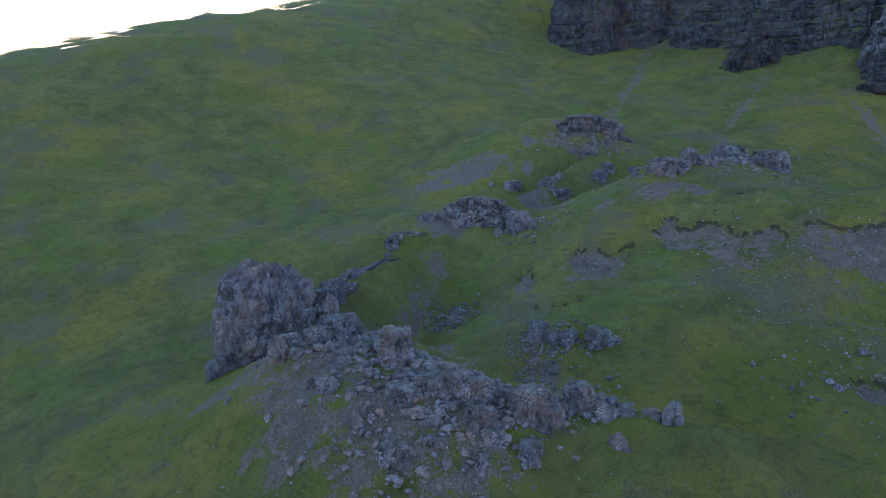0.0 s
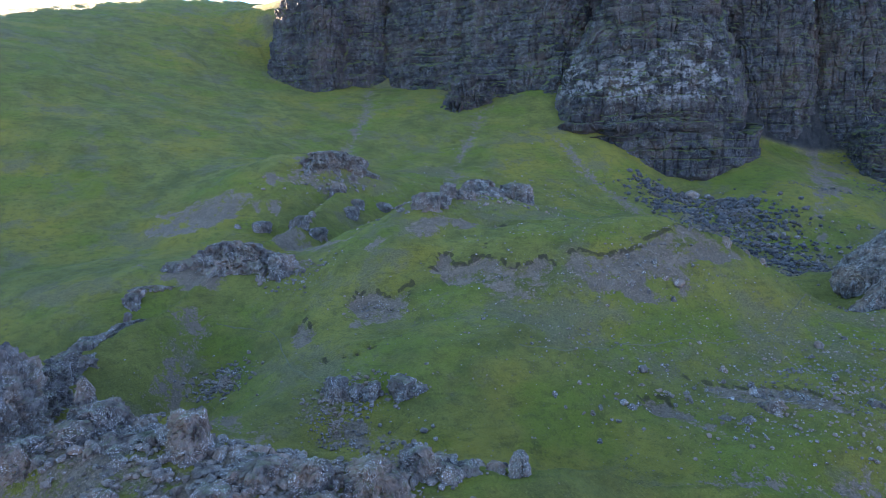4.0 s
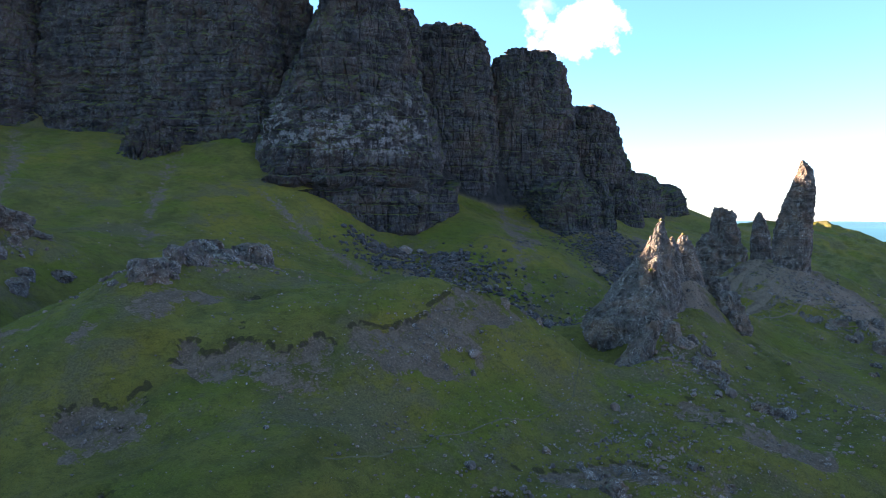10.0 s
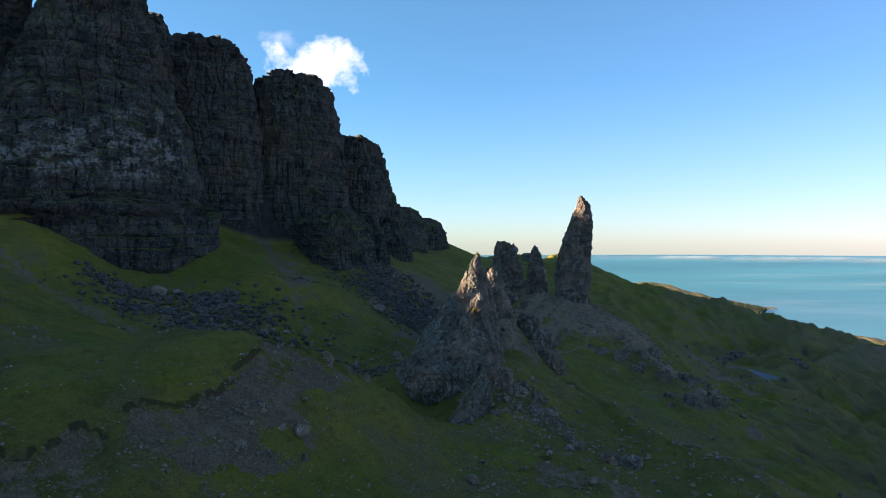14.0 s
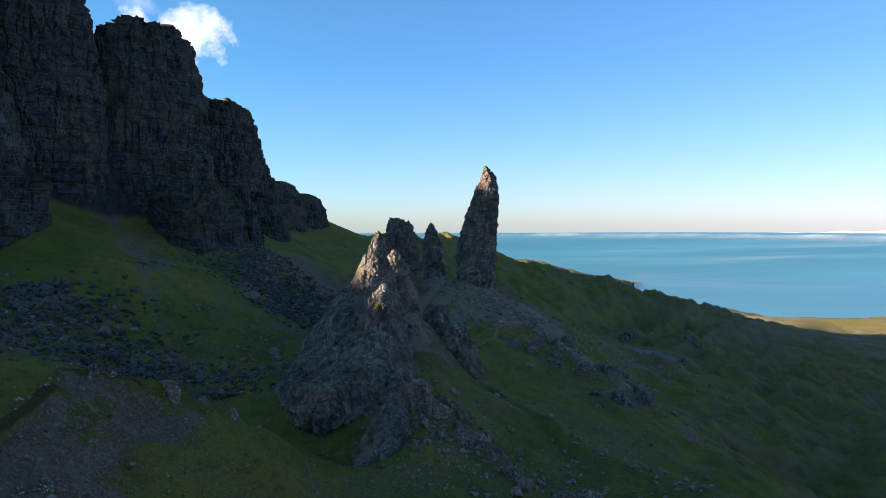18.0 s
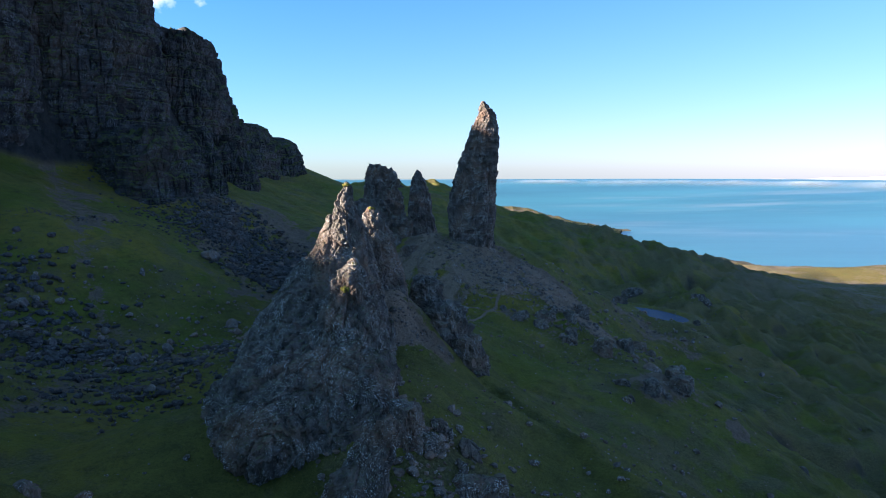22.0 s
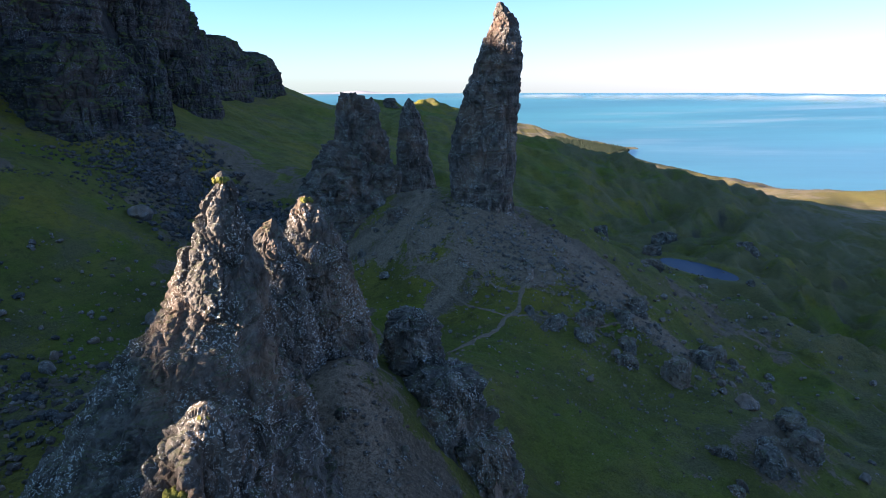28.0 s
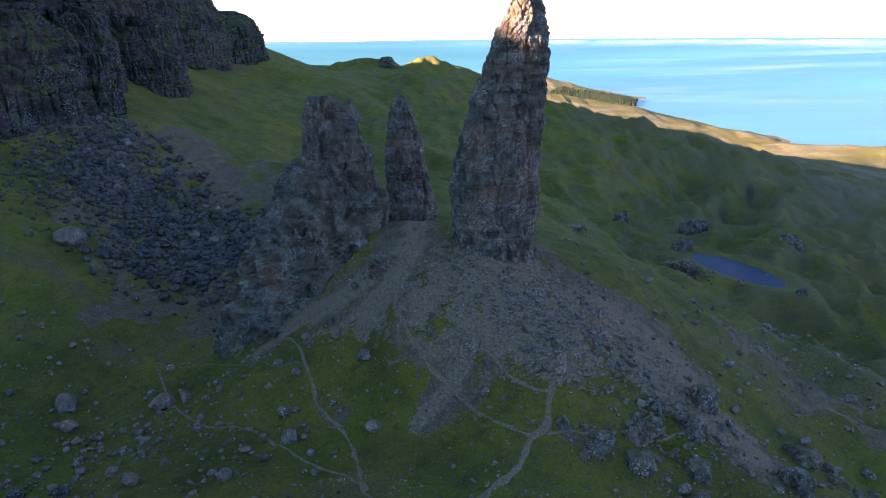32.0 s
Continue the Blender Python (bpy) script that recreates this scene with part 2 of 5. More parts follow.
MOUNDS = BROAD_A + BROAD_B + BROAD_C + MIDDLE_A + MIDDLE_B + MIDDLE_C + SMALL_A + SMALL_B + SMALL_C + SMALL_D + SMALL_E + SMALL_F
CLIFF_FOOT = [(-640, -250), (-500, -185), (-400, -110), (-345, -88), (-318, -54), (-245, 0), (-195, 70), (-160, 125),
              (-162, 200), (-178, 290), (-195, 390), (-250, 500)]
PLATEAU = [(-360, -110, 178), (-330, 0, 158), (-275, 80, 146), (-240, 130, 130), (-215, 190, 96), (-212, 250, 76), (-220, 320, 60),
           (-235, 400, 50), (-480, -160, 172), (-600, 0, 186), (-500, 200, 170), (-500, 400, 110), (-400, 620, 50), (-620, -230, 164)]


# dips between the far hills
SADDLES = [(-78, 535, 26, -12), (-172, 520, 30, -12), (8, 540, 40, -14), (74, 424, 20, -3), (40, 560, 72, -30), (18, 413, 16, -5), (112, 425, 15, 5), (-75, 600, 45, -10), (-430, -505, 95, 6), (-76, -166, 22, -6), (3, -270, 13, -4), (-27, -157, 11, -6.2), (-17, -162, 8, -2.8), (-10, -137, 8, 2.6), (-45, -137, 11, 4.6), (-300, -60, 26, 12), (-17, -104, 7, 3), (-16, -111, 7, 1.5)]


def west_of_foot(x, y):
    """Distance from the line of the cliff's foot, positive on the mountain's side."""
    best, side = np.full(x.shape, 1e9), np.full(x.shape, -1.0)
    for (ax, ay), (bx, by) in zip(CLIFF_FOOT, CLIFF_FOOT[1:]):
        ux, uy = bx - ax, by - ay
        t = np.clip(((x - ax) * ux + (y - ay) * uy) / (ux * ux + uy * uy), 0, 1)
        d = np.hypot(x - ax - t * ux, y - ay - t * uy)
        s = np.sign(ux * (y - ay) - uy * (x - ax))
        side = np.where(d < best, s, side)
        best = np.minimum(best, d)
    return best * side


def plateau(x, y):
    total, weight = 0, 0
    for px, py, pz in PLATEAU:
        w = 1 / (((x - px) ** 2 + (y - py) ** 2) ** 1.5 + 500)
        total, weight = total + w * pz, weight + w
    return total / weight


# sharp crests: x, y, z along each
CRESTS = [[(-30, -350, -13.5), (-5, -334, -12.5), (6, -306, -17.3), (14, -289, -17.6), (16, -272, -20.5), (21, -256, -22.6), (26, -245, -24.6), (38, -218, -33)],
          [(-97, -252, 11), (-76, -228, 11.5), (-53, -200, 10), (-40, -190, 4.5), (-31, -179, -3), (-26, -172, -9)],
          [(-112, -207, 11), (-95, -215, 11.5), (-76, -228, 11.5)],
          [(-205, -232, 21), (-165, -262, 8), (-125, -302, -1), (-104, -322, -11), (-80, -348, -17)],
          [(-14, -90, -1), (-2, -100, -11), (9, -116, -13.5), (20, -131, -17), (35, -150, -20.5), (48, -172, -28), (60, -200, -40)]] + [
          [(-140, 522, 16.5), (-120, 525, 18.5), (-96, 528, 18)], [(-78, 554, 11), (-66, 555, 19), (-57, 555, 18.5), (-40, 556, 11)],
          [(39, 416, -11), (110, 424, -30), (185, 455, -50), (240, 445, -62), (320, 370, -82)]]
CREST_SLOPES = (0.72, 0.75, 0.65, 0.75, 0.55, 0.55, 0.42, 0.5)


def crests(x, y, z):
    """Raises the ground to tent-shaped ridges."""
    for line, slope in zip(CRESTS, CREST_SLOPES):
        for (ax, ay, az), (bx, by, bz) in zip(line, line[1:]):
            ux, uy = bx - ax, by - ay
            t = np.clip(((x - ax) * ux + (y - ay) * uy) / (ux * ux + uy * uy), 0, 1)
            z = np.maximum(z, az + t * (bz - az) - slope * np.hypot(x - ax - t * ux, y - ay - t * uy))
    return z


SEA = -185.0


def swell(x, y):
    """The far rim of the shallow bowl that carries sea and coast up to the horizon."""
    return 147 * step(2300, 4960, np.hypot(x, y))


def lowland(x, y):
    """Moor and coast beyond the mounds, down to the shore in the east and north-east."""
    shore = 520 + 60 * np.sin(y / 170) + 35 * np.sin(y / 71 + 1) + 2600 * step(1160, 950, y) - 0.22 * np.maximum(0, y - 1900)
    inland = np.minimum(shore - x, 3100 + 120 * np.sin(x / 300) - y)
    z = SEA + 42 * (1 - np.exp(-np.maximum(inland, 0) / 300)) - 14 * step(0, -60, inland)
    roll = 5 * np.sin(x / 130 + 1.3) * np.cos(y / 170) + 4 * np.sin(x / 61 + y / 83)
    hills = 13 * np.exp(-((x - 680) / 220) ** 2 - ((y - 910) / 100) ** 2) + 6 * np.exp(-((x + 1100) / 500) ** 2 - ((y - 3300) / 700) ** 2)
    return z + (roll + hills) * step(0, 160, inland) + swell(x, y)


def land(x, y):
    x, y = np.asarray(x, float), np.asarray(y, float)
    z = GROUND_PLANE[0] + GROUND_PLANE[1] * x + GROUND_PLANE[2] * y
    for mx, my, r, h in MOUNDS + SADDLES:
        z = z + h * np.exp(-((x - mx) ** 2 + (y - my) ** 2) / r ** 2)
    inside = step(1.25, 0.85, np.maximum(np.abs((x + 180) / 640), np.abs((y - 60) / 760)))
    z = z * inside + (1 - inside) * (lowland(x, y) + (plateau(x, y) * 0.9 - lowland(x, y)) * step(-480, -700, x) * step(900, 300, y))
    z = crests(x, y, z)
    up = west_of_foot(x, y)
    top = plateau(x, y)
    z = np.where(up > 0, z + (np.maximum(top, z) - z) * step(2, 42, up) * step(480, 360, y), z)
    return z


# bare ground: x, y, half length, half width, turn, depth of the broken edge
BARE_KNOLL = [(-56, -249, 15, 7.6, 34, 0.8), (-41, -216, 20, 8.6, 86, 0.7), (-67, -279, 11, 7, 45, 0.7), (-73, -297, 8, 2.6, -15, 0.9),
              (-87, -256, 14, 5, 82, 0.2), (-66, -252, 1.8, 1.0, 0, 0.6), (-64, -277, 1.8, 1, 0, 0.6), (-70, -262, 1.6, 0.9, 30, 0.5), (14, -182, 9, 5, 20, 0.5), (9, -218, 12, 6, 45, 0.6), (-3, -229, 7, 4, 30, 0.5), (-51.7, -299, 2.0, 1.3, 0, 0.7), (-49.3, -294.8, 1.8, 1.2, 0, 0.7), (-48.5, -292.3, 1.9, 1.3, 0, 0.7), (-49.6, -288.8, 2.6, 1.5, 20, 0.7), (-2, -242, 8, 2.2, 10, 0.6), (-78, -236, 7, 3, 30, 0.6)]
BARE_MOUND = [(45, -64, 15, 9, 50, 0), (61, -71, 9, 2.4, 70, 0), (-190, -298, 22, 12, 60, 0), (-150, -280, 16, 8, 20, 0), (-120, -312, 16, 10, 40, 0), (-135, -281, 28, 5, 10, 0), (-200, -255, 16, 9, 100, 0), (-2, -9, 17, 12, -20, 0.1), (-22, 2, 9, 17, -10, 0.2), (4, -18, 24, 11, -22, 0), (16, -8, 24, 14, -30, 0)] + [
    (-20, -14, 14, 9, 35, 0), (-78, 40, 46, 26, -38, 0), (-15, -350, 34, 15, 28, 0), (24, -180, 12, 6, 30, 0), (-14, -104, 6, 8, 0, 0.2), (-32, -6, 9, 7, 20, 0.1), (12, -14, 15, 10, -35, 0.1), (-8, -26, 8, 5, 30, 0), (-14, -112, 8, 10, -20, 0.4), (-38, -2, 22, 5, -6, 0.4)] + [
    (-24, -9, 4, 12, -25, 0.4), (-19, 4, 5, 9, 0, 0.4), (-22, 22, 5, 10, 0, 0),
              (4, -322, 30, 17, -45, 0), (30, -24, 15, 6, -15, 0), (-120, 82, 38, 14, -35, 0), (-95, 100, 30, 22, -35, 0), (62, 12, 22, 9, -35, 0), (-155, 30, 9, 42, 35, 0), (-150, -75, 8, 30, 60, 0)]
UPHILL = {}
for cx, cy, *_ in BARE_KNOLL:
    ends = land(np.array([cx + 2.0, cx - 2.0, cx, cx]), np.array([cy, cy, cy + 2.0, cy - 2.0]))
    UPHILL[cx, cy] = (float(ends[0] - ends[1]), float(ends[2] - ends[3]))
LOCH = (94, 149, 10.5, 27, 30)
LOCH_LEVEL = -50.5


def oval(x, y, cx, cy, a, b, turn):
    """1 at the rim of an oval, 0 at its middle."""
    c, s = math.cos(radians(turn)), math.sin(radians(turn))
    u, v = (x - cx) * c + (y - cy) * s, (y - cy) * c - (x - cx) * s
    return np.hypot(u / a, v / b)


# stream beds and rockfall gullies down the corrie
GULLIES = [[(-205, 82), (-155, 21), (-135, -7), (-117, -30), (-100, -55)], [(-250, -88), (-214, -94), (-188, -91), (-150, -100)],
           [(-325, -92), (-281, -129), (-250, -157), (-215, -180)], [(-415, -140), (-339, -176), (-299, -201), (-250, -215)], [(-100, -318), (-75, -330), (-40, -322), (-12, -314), (10, -272), (28, -225)],
           [(-70, -175), (-78, -140), (-85, -110), (-92, -75), (-85, -45)], [(60, 200), (48, 150), (60, 110), (85, 70), (110, 40), (150, 10)]]


def gully_depth(x, y):
    out = np.zeros(np.shape(x))
    for line in GULLIES:
        for (ax, ay), (bx, by) in zip(line, line[1:]):
            ux, uy = bx - ax, by - ay
            t = np.clip(((x - ax) * ux + (y - ay) * uy) / (ux * ux + uy * uy), 0, 1)
            out = np.maximum(out, np.exp(-((x - ax - t * ux) ** 2 + (y - ay - t * uy) ** 2) / 26.0))
    return out


# soil trodden pale: lines of x, y and half width
TRODDEN = [([(-21, 26), (-18.5, 3), (-22.8, -2.5), (-32.4, -3.7), (-44.2, -1.9), (-56, 0.4)], 2.6), ([(-18.5, 3), (-20.8, -4), (-24, -10), (-30, -15), (-36, -16)], 3.0),
           ([(-22, -6), (-30, -11), (-40, -10)], 2.0), ([(-8, -12), (2, -14), (12, -12), (22, -14)], 12.0), ([(-17, -106), (-13, -116)], 4.0), ([(16, -8), (30, -14), (36, -24)], 6.0), ([(10, -18.8), (6, -24), (3, -32)], 2.6), ([(-9, -24), (-14, -30), (-17, -33)], 1.6)]


def trodden(x, y):
    out = np.zeros(np.shape(x))
    for line, wide in TRODDEN:
        for (ax, ay), (bx, by) in zip(line, line[1:]):
            ux, uy = bx - ax, by - ay
            t = np.clip(((x - ax) * ux + (y - ay) * uy) / (ux * ux + uy * uy), 0, 1)
            out = np.maximum(out, np.exp(-((x - ax - t * ux) ** 2 + (y - ay - t * uy) ** 2) / (wide * wide)))
    return out


def bare_ground(x, y):
    """How bare the ground is, and how far it has slipped below the turf."""
    shape = np.shape(x)
    wobble = 0.6 * fbm(flat(x, y, 7), 3, 33, 0.4).reshape(shape)
    bare, drop = np.zeros(shape), np.zeros(shape)
    for cx, cy, a, b, turn, deep in BARE_KNOLL + BARE_MOUND:
        near = (np.abs(x - cx) < 2 * a + 2 * b) & (np.abs(y - cy) < 2 * a + 2 * b)
        if not near.any():
            continue
        o = oval(x, y, cx, cy, a, b, turn) + wobble
        m = np.where(near, step(1.08, 0.92, o), 0)
        soft = np.where(near, step(1.25, 0.55, o), 0)
        if deep >= 0.5:
            ux, uy = UPHILL[cx, cy]
            upper = step(-0.5, 0.3, ((x - cx) * ux + (y - cy) * uy) / ((np.hypot(x - cx, y - cy) + 0.1) * (math.hypot(ux, uy) + 0.01)))
            soft, m = soft + (np.where(near, step(1.08, 0.94, o), 0) - soft) * upper, m * (0.15 + 0.85 * upper)
        bare, drop = np.maximum(bare, 0.72 * soft), np.maximum(drop, m * deep)
    cut = gully_depth(x + 3 * wobble, y + 3 * wobble)
    return np.maximum(bare, 0.56 * cut), 1.6 * drop + 1.2 * cut


def ridged(x, y, scale, seed):
    n = fbm(flat(x, y, scale), 3, seed).reshape(np.shape(x))
    return 1 - np.abs(n) * 2


def turf_lip(x, y):
    """Where turf breaks off along the upper rim of bare ground."""
    def edge(x, y):
        return 0.6 * fbm(flat(x, y, 7), 3, 33, 0.4).reshape(np.shape(x))

    w0, wx, wy = edge(x, y), edge(x + 0.3, y), edge(x, y + 0.3)
    out = np.zeros(np.shape(x))
    for cx, cy, a, b, turn, deep in [o for o in BARE_KNOLL if o[5] >= 0.5]:
        near = (np.abs(x - cx) < 2 * (a + b)) & (np.abs(y - cy) < 2 * (a + b))
        ux, uy = UPHILL[cx, cy]
        side = ((x - cx) * ux + (y - cy) * uy) / ((np.hypot(x - cx, y - cy) + 0.1) * (math.hypot(ux, uy) + 0.01))
        o = oval(x, y, cx, cy, a, b, turn) + w0
        fall = np.hypot(oval(x + 0.3, y, cx, cy, a, b, turn) + wx - o, oval(x, y + 0.3, cx, cy, a, b, turn) + wy - o) / 0.3 + 1e-4
        out = np.maximum(out, np.where(near, np.exp(-((o - 1.03) / fall / 0.36) ** 2) * step(0.0, 0.45, side), 0))
    return out


def rough(x, y):
    """Hummocks, terracettes and small scarps, and ribs and hollows on the eastern slopes."""
    shape = np.shape(x)
    n = fbm(flat(x, y, 38), 4, 3).reshape(shape) * 1.6
    n = n + fbm(flat(x, y, 9), 3, 8).reshape(shape) * 0.7
    n = n + fbm(flat(x, y, 3.1), 2, 18).reshape(shape) * 0.3
    east = step(22, 110, x) * step(-330, -230, y) * (1 - 0.85 * np.maximum(step(250, 420, x), step(380, 640, y)))
    n = n + east * (ridged(x - 0.5 * y, 0.55 * y, 46, 14) * 5.2 + ridged(x, y, 17, 15) * 2.6 + ridged(x + 0.3 * y, y, 7.5, 19) * 0.8 - 4.0)
    north = step(60, 200, y) * step(-120, -60, x) * (1 - 0.8 * np.maximum(step(250, 420, x), step(420, 680, y)))
    n = n + north * (ridged(x + 0.4 * y, 0.5 * y, 40, 16) * 3.4 + ridged(x + 0.3 * y, 0.6 * y, 13, 17) * 1.3 - 2.2)
    return n


def ground_height(x, y):
    x, y = np.asarray(x, float), np.asarray(y, float)
    z = land(x, y) + rough(x, y) - bare_ground(x, y)[1]
    o = oval(x, y, *LOCH)
    return np.where(o < 2, z + (np.minimum(LOCH_LEVEL - 2.5 + 3.0 * o, LOCH_LEVEL + 1.5) - z) * step(1.9, 1.1, o), z)


def lines(marks):
    """Grid lines: stretches of (start, end, spacing)."""
    out = []
    for a, b, d in marks:
        n = max(1, round(abs(b - a) / d))
        out += list(np.linspace(a, b, n, endpoint=False))
    return np.array(out + [marks[-1][1]])


# ---- meshes ----
def mesh_from(name, verts, faces, smooth=True):
    me = bpy.data.meshes.new(name)
    me.vertices.add(len(verts))
    me.vertices.foreach_set("co", np.asarray(verts, np.float32).ravel())
    faces = np.asarray(faces, np.int32)
    size = faces.shape[1]
    me.loops.add(faces.size)
    me.loops.foreach_set("vertex_index", faces.ravel())
    me.polygons.add(len(faces))
    me.polygons.foreach_set("loop_start", np.arange(0, faces.size, size, dtype=np.int32))
    me.polygons.foreach_set("use_smooth", np.full(len(faces), smooth))
    me.update(calc_edges=True)
    me.validate()
    return me


def grid_faces(rows, columns, wrap=False):
    i, j = np.meshgrid(np.arange(rows - 1), np.arange(columns if wrap else columns - 1), indexing="ij")
    k = (j + 1) % columns
    return np.stack([i * columns + j, i * columns + k, (i + 1) * columns + k, (i + 1) * columns + j], -1).reshape(-1, 4)


def mark_of(me, name, values):
    a = me.attributes.new(name, "FLOAT", "POINT")
    a.data.foreach_set("value", np.asarray(values, np.float32))


# ---- materials ----
class Nodes:
    """A short hand for building node trees."""

    def __init__(self, name):
        self.mat = bpy.data.materials.new(name)
        self.mat.use_nodes = True
        self.tree = self.mat.node_tree
        self.bsdf = self.tree.nodes["Principled BSDF"]
        self.place = self.add("ShaderNodeNewGeometry").outputs["Position"]

    def add(self, kind, **inputs):
        n = self.tree.nodes.new(kind)
        for k, v in inputs.items():
            self.put(n.inputs[k.replace("_", " ")], v)
        return n

    def put(self, socket, v):
        if isinstance(v, bpy.types.NodeSocket):
            self.tree.links.new(v, socket)
        else:
            socket.default_value = (*v, 1) if isinstance(v, tuple) and len(v) == 3 and socket.type == "RGBA" else v

    def noise(self, scale, detail=4.0, roughness=0.55, at=None, distortion=0.0):
        n = self.add("ShaderNodeTexNoise", Scale=scale, Detail=detail, Roughness=roughness, Distortion=distortion)
        self.put(n.inputs["Vector"], at or self.place)
        return n.outputs["Fac"]

    def voronoi(self, scale, feature="F1", at=None):
        n = self.add("ShaderNodeTexVoronoi", Scale=scale)
        n.feature = feature
        self.put(n.inputs["Vector"], at or self.place)
        return n

    def stretched(self, x, y, z):
        n = self.add("ShaderNodeVectorMath")
        n.operation = "MULTIPLY"
        self.put(n.inputs[0], self.place)
        n.inputs[1].default_value = (x, y, z)
        return n.outputs[0]

    def ramp(self, v, a, b, lo=0.0, hi=1.0):
        n = self.add("ShaderNodeMapRange", Value=v, From_Min=a, From_Max=b, To_Min=lo, To_Max=hi)
        n.clamp = True
        return n.outputs[0]

    def math(self, op, a, b=0.0):
        n = self.add("ShaderNodeMath")
        n.operation = op
        self.put(n.inputs[0], a)
        self.put(n.inputs[1], b)
        return n.outputs[0]

    def mix(self, fac, a, b):
        n = self.add("ShaderNodeMix")
        n.data_type = "RGBA"
        self.put(n.inputs[0], fac)
        self.put(n.inputs[6], a)
        self.put(n.inputs[7], b)
        return n.outputs[2]

    def attribute(self, name):
        n = self.add("ShaderNodeAttribute")
        n.attribute_name = name
        return n.outputs["Fac"]

    def up(self):
        n = self.add("ShaderNodeSeparateXYZ")
        self.put(n.inputs[0], self.add("ShaderNodeNewGeometry").outputs["Normal"])
        return n.outputs[2]

    def bump(self, height, distance, strength=1.0, under=None):
        n = self.add("ShaderNodeBump", Height=height, Distance=distance, Strength=strength)
        if under:
            self.put(n.inputs["Normal"], under)
        return n.outputs[0]

    def done(self, colour, roughness, normal=None, specular=0.3):
        self.put(self.bsdf.inputs["Base Color"], colour)
        self.put(self.bsdf.inputs["Roughness"], roughness)
        self.put(self.bsdf.inputs["Specular IOR Level"], specular)
        if normal:
            self.put(self.bsdf.inputs["Normal"], normal)
        return self.mat


def rock_material(name, dark, mid, lichen, amount, moss=0.0, scale=1.0, banded=0.0):
    n = Nodes(name)
    broad, grain, fine = n.noise(0.10 * scale, 5, 0.6), n.noise(0.8 * scale, 7, 0.68), n.noise(4.0 * scale, 5, 0.66)
    streak = n.noise(0.5 * scale, 6, 0.68, at=n.stretched(1, 1, 0.8 if banded else 0.45))
    colour = n.mix(n.ramp(streak, 0.36, 0.66), dark, mid)
    if banded:
        band = n.noise(0.5 * scale, 5, 0.62, at=n.stretched(0.12, 0.12, 1.5))
        colour = n.mix(n.ramp(band, 0.50, 0.62, 0, banded), colour, tuple(0.6 * c for c in dark))
        colour = n.mix(n.ramp(band, 0.42, 0.34, 0, 0.6 * banded), colour, tuple(1.35 * c for c in mid))
    warm = tuple(c * s for c, s in zip(mid, (1.55, 1.12, 0.85)))
    colour = n.mix(n.ramp(broad, 0.46, 0.66, 0, 0.55), colour, warm)
    colour = n.mix(n.ramp(grain, 0.55, 0.70, 0, 0.7), colour, tuple(0.7 * c for c in dark))
    spots = n.math("MULTIPLY", n.ramp(fine, 0.555, 0.58), n.ramp(n.noise(0.22 * scale, 4, 0.62), 0.44, 0.58))
    colour = n.mix(n.math("MULTIPLY", spots, amount), colour, lichen)
    pale = n.math("MULTIPLY", n.attribute("pale"), n.ramp(n.noise(0.13, 7, 0.75, at=n.stretched(1, 1, 1.4)), 0.50, 0.57, 0, 0.62))
    colour = n.mix(pale, colour, (0.36, 0.355, 0.345))
    green = n.math("MULTIPLY", n.ramp(n.up(), 0.30 if banded else 0.52, 0.52 if banded else 0.80), n.ramp(n.noise(0.5 * scale, 4), 0.40, 0.56))
    colour = n.mix(n.math("MULTIPLY", green, moss), colour, (0.080, 0.098, 0.024))
    crack = n.ramp(n.voronoi(0.7 * scale, "DISTANCE_TO_EDGE", at=n.stretched(1, 1, 0.55)).outputs["Distance"], 0.0, 0.07)
    normal = n.bump(crack, 0.35 / scale, 0.5)
    normal = n.bump(n.noise(1.6 * scale, 10, 0.74), 0.5 / scale, 1.0, normal)
    return n.done(colour, 0.92, normal, 0.2)


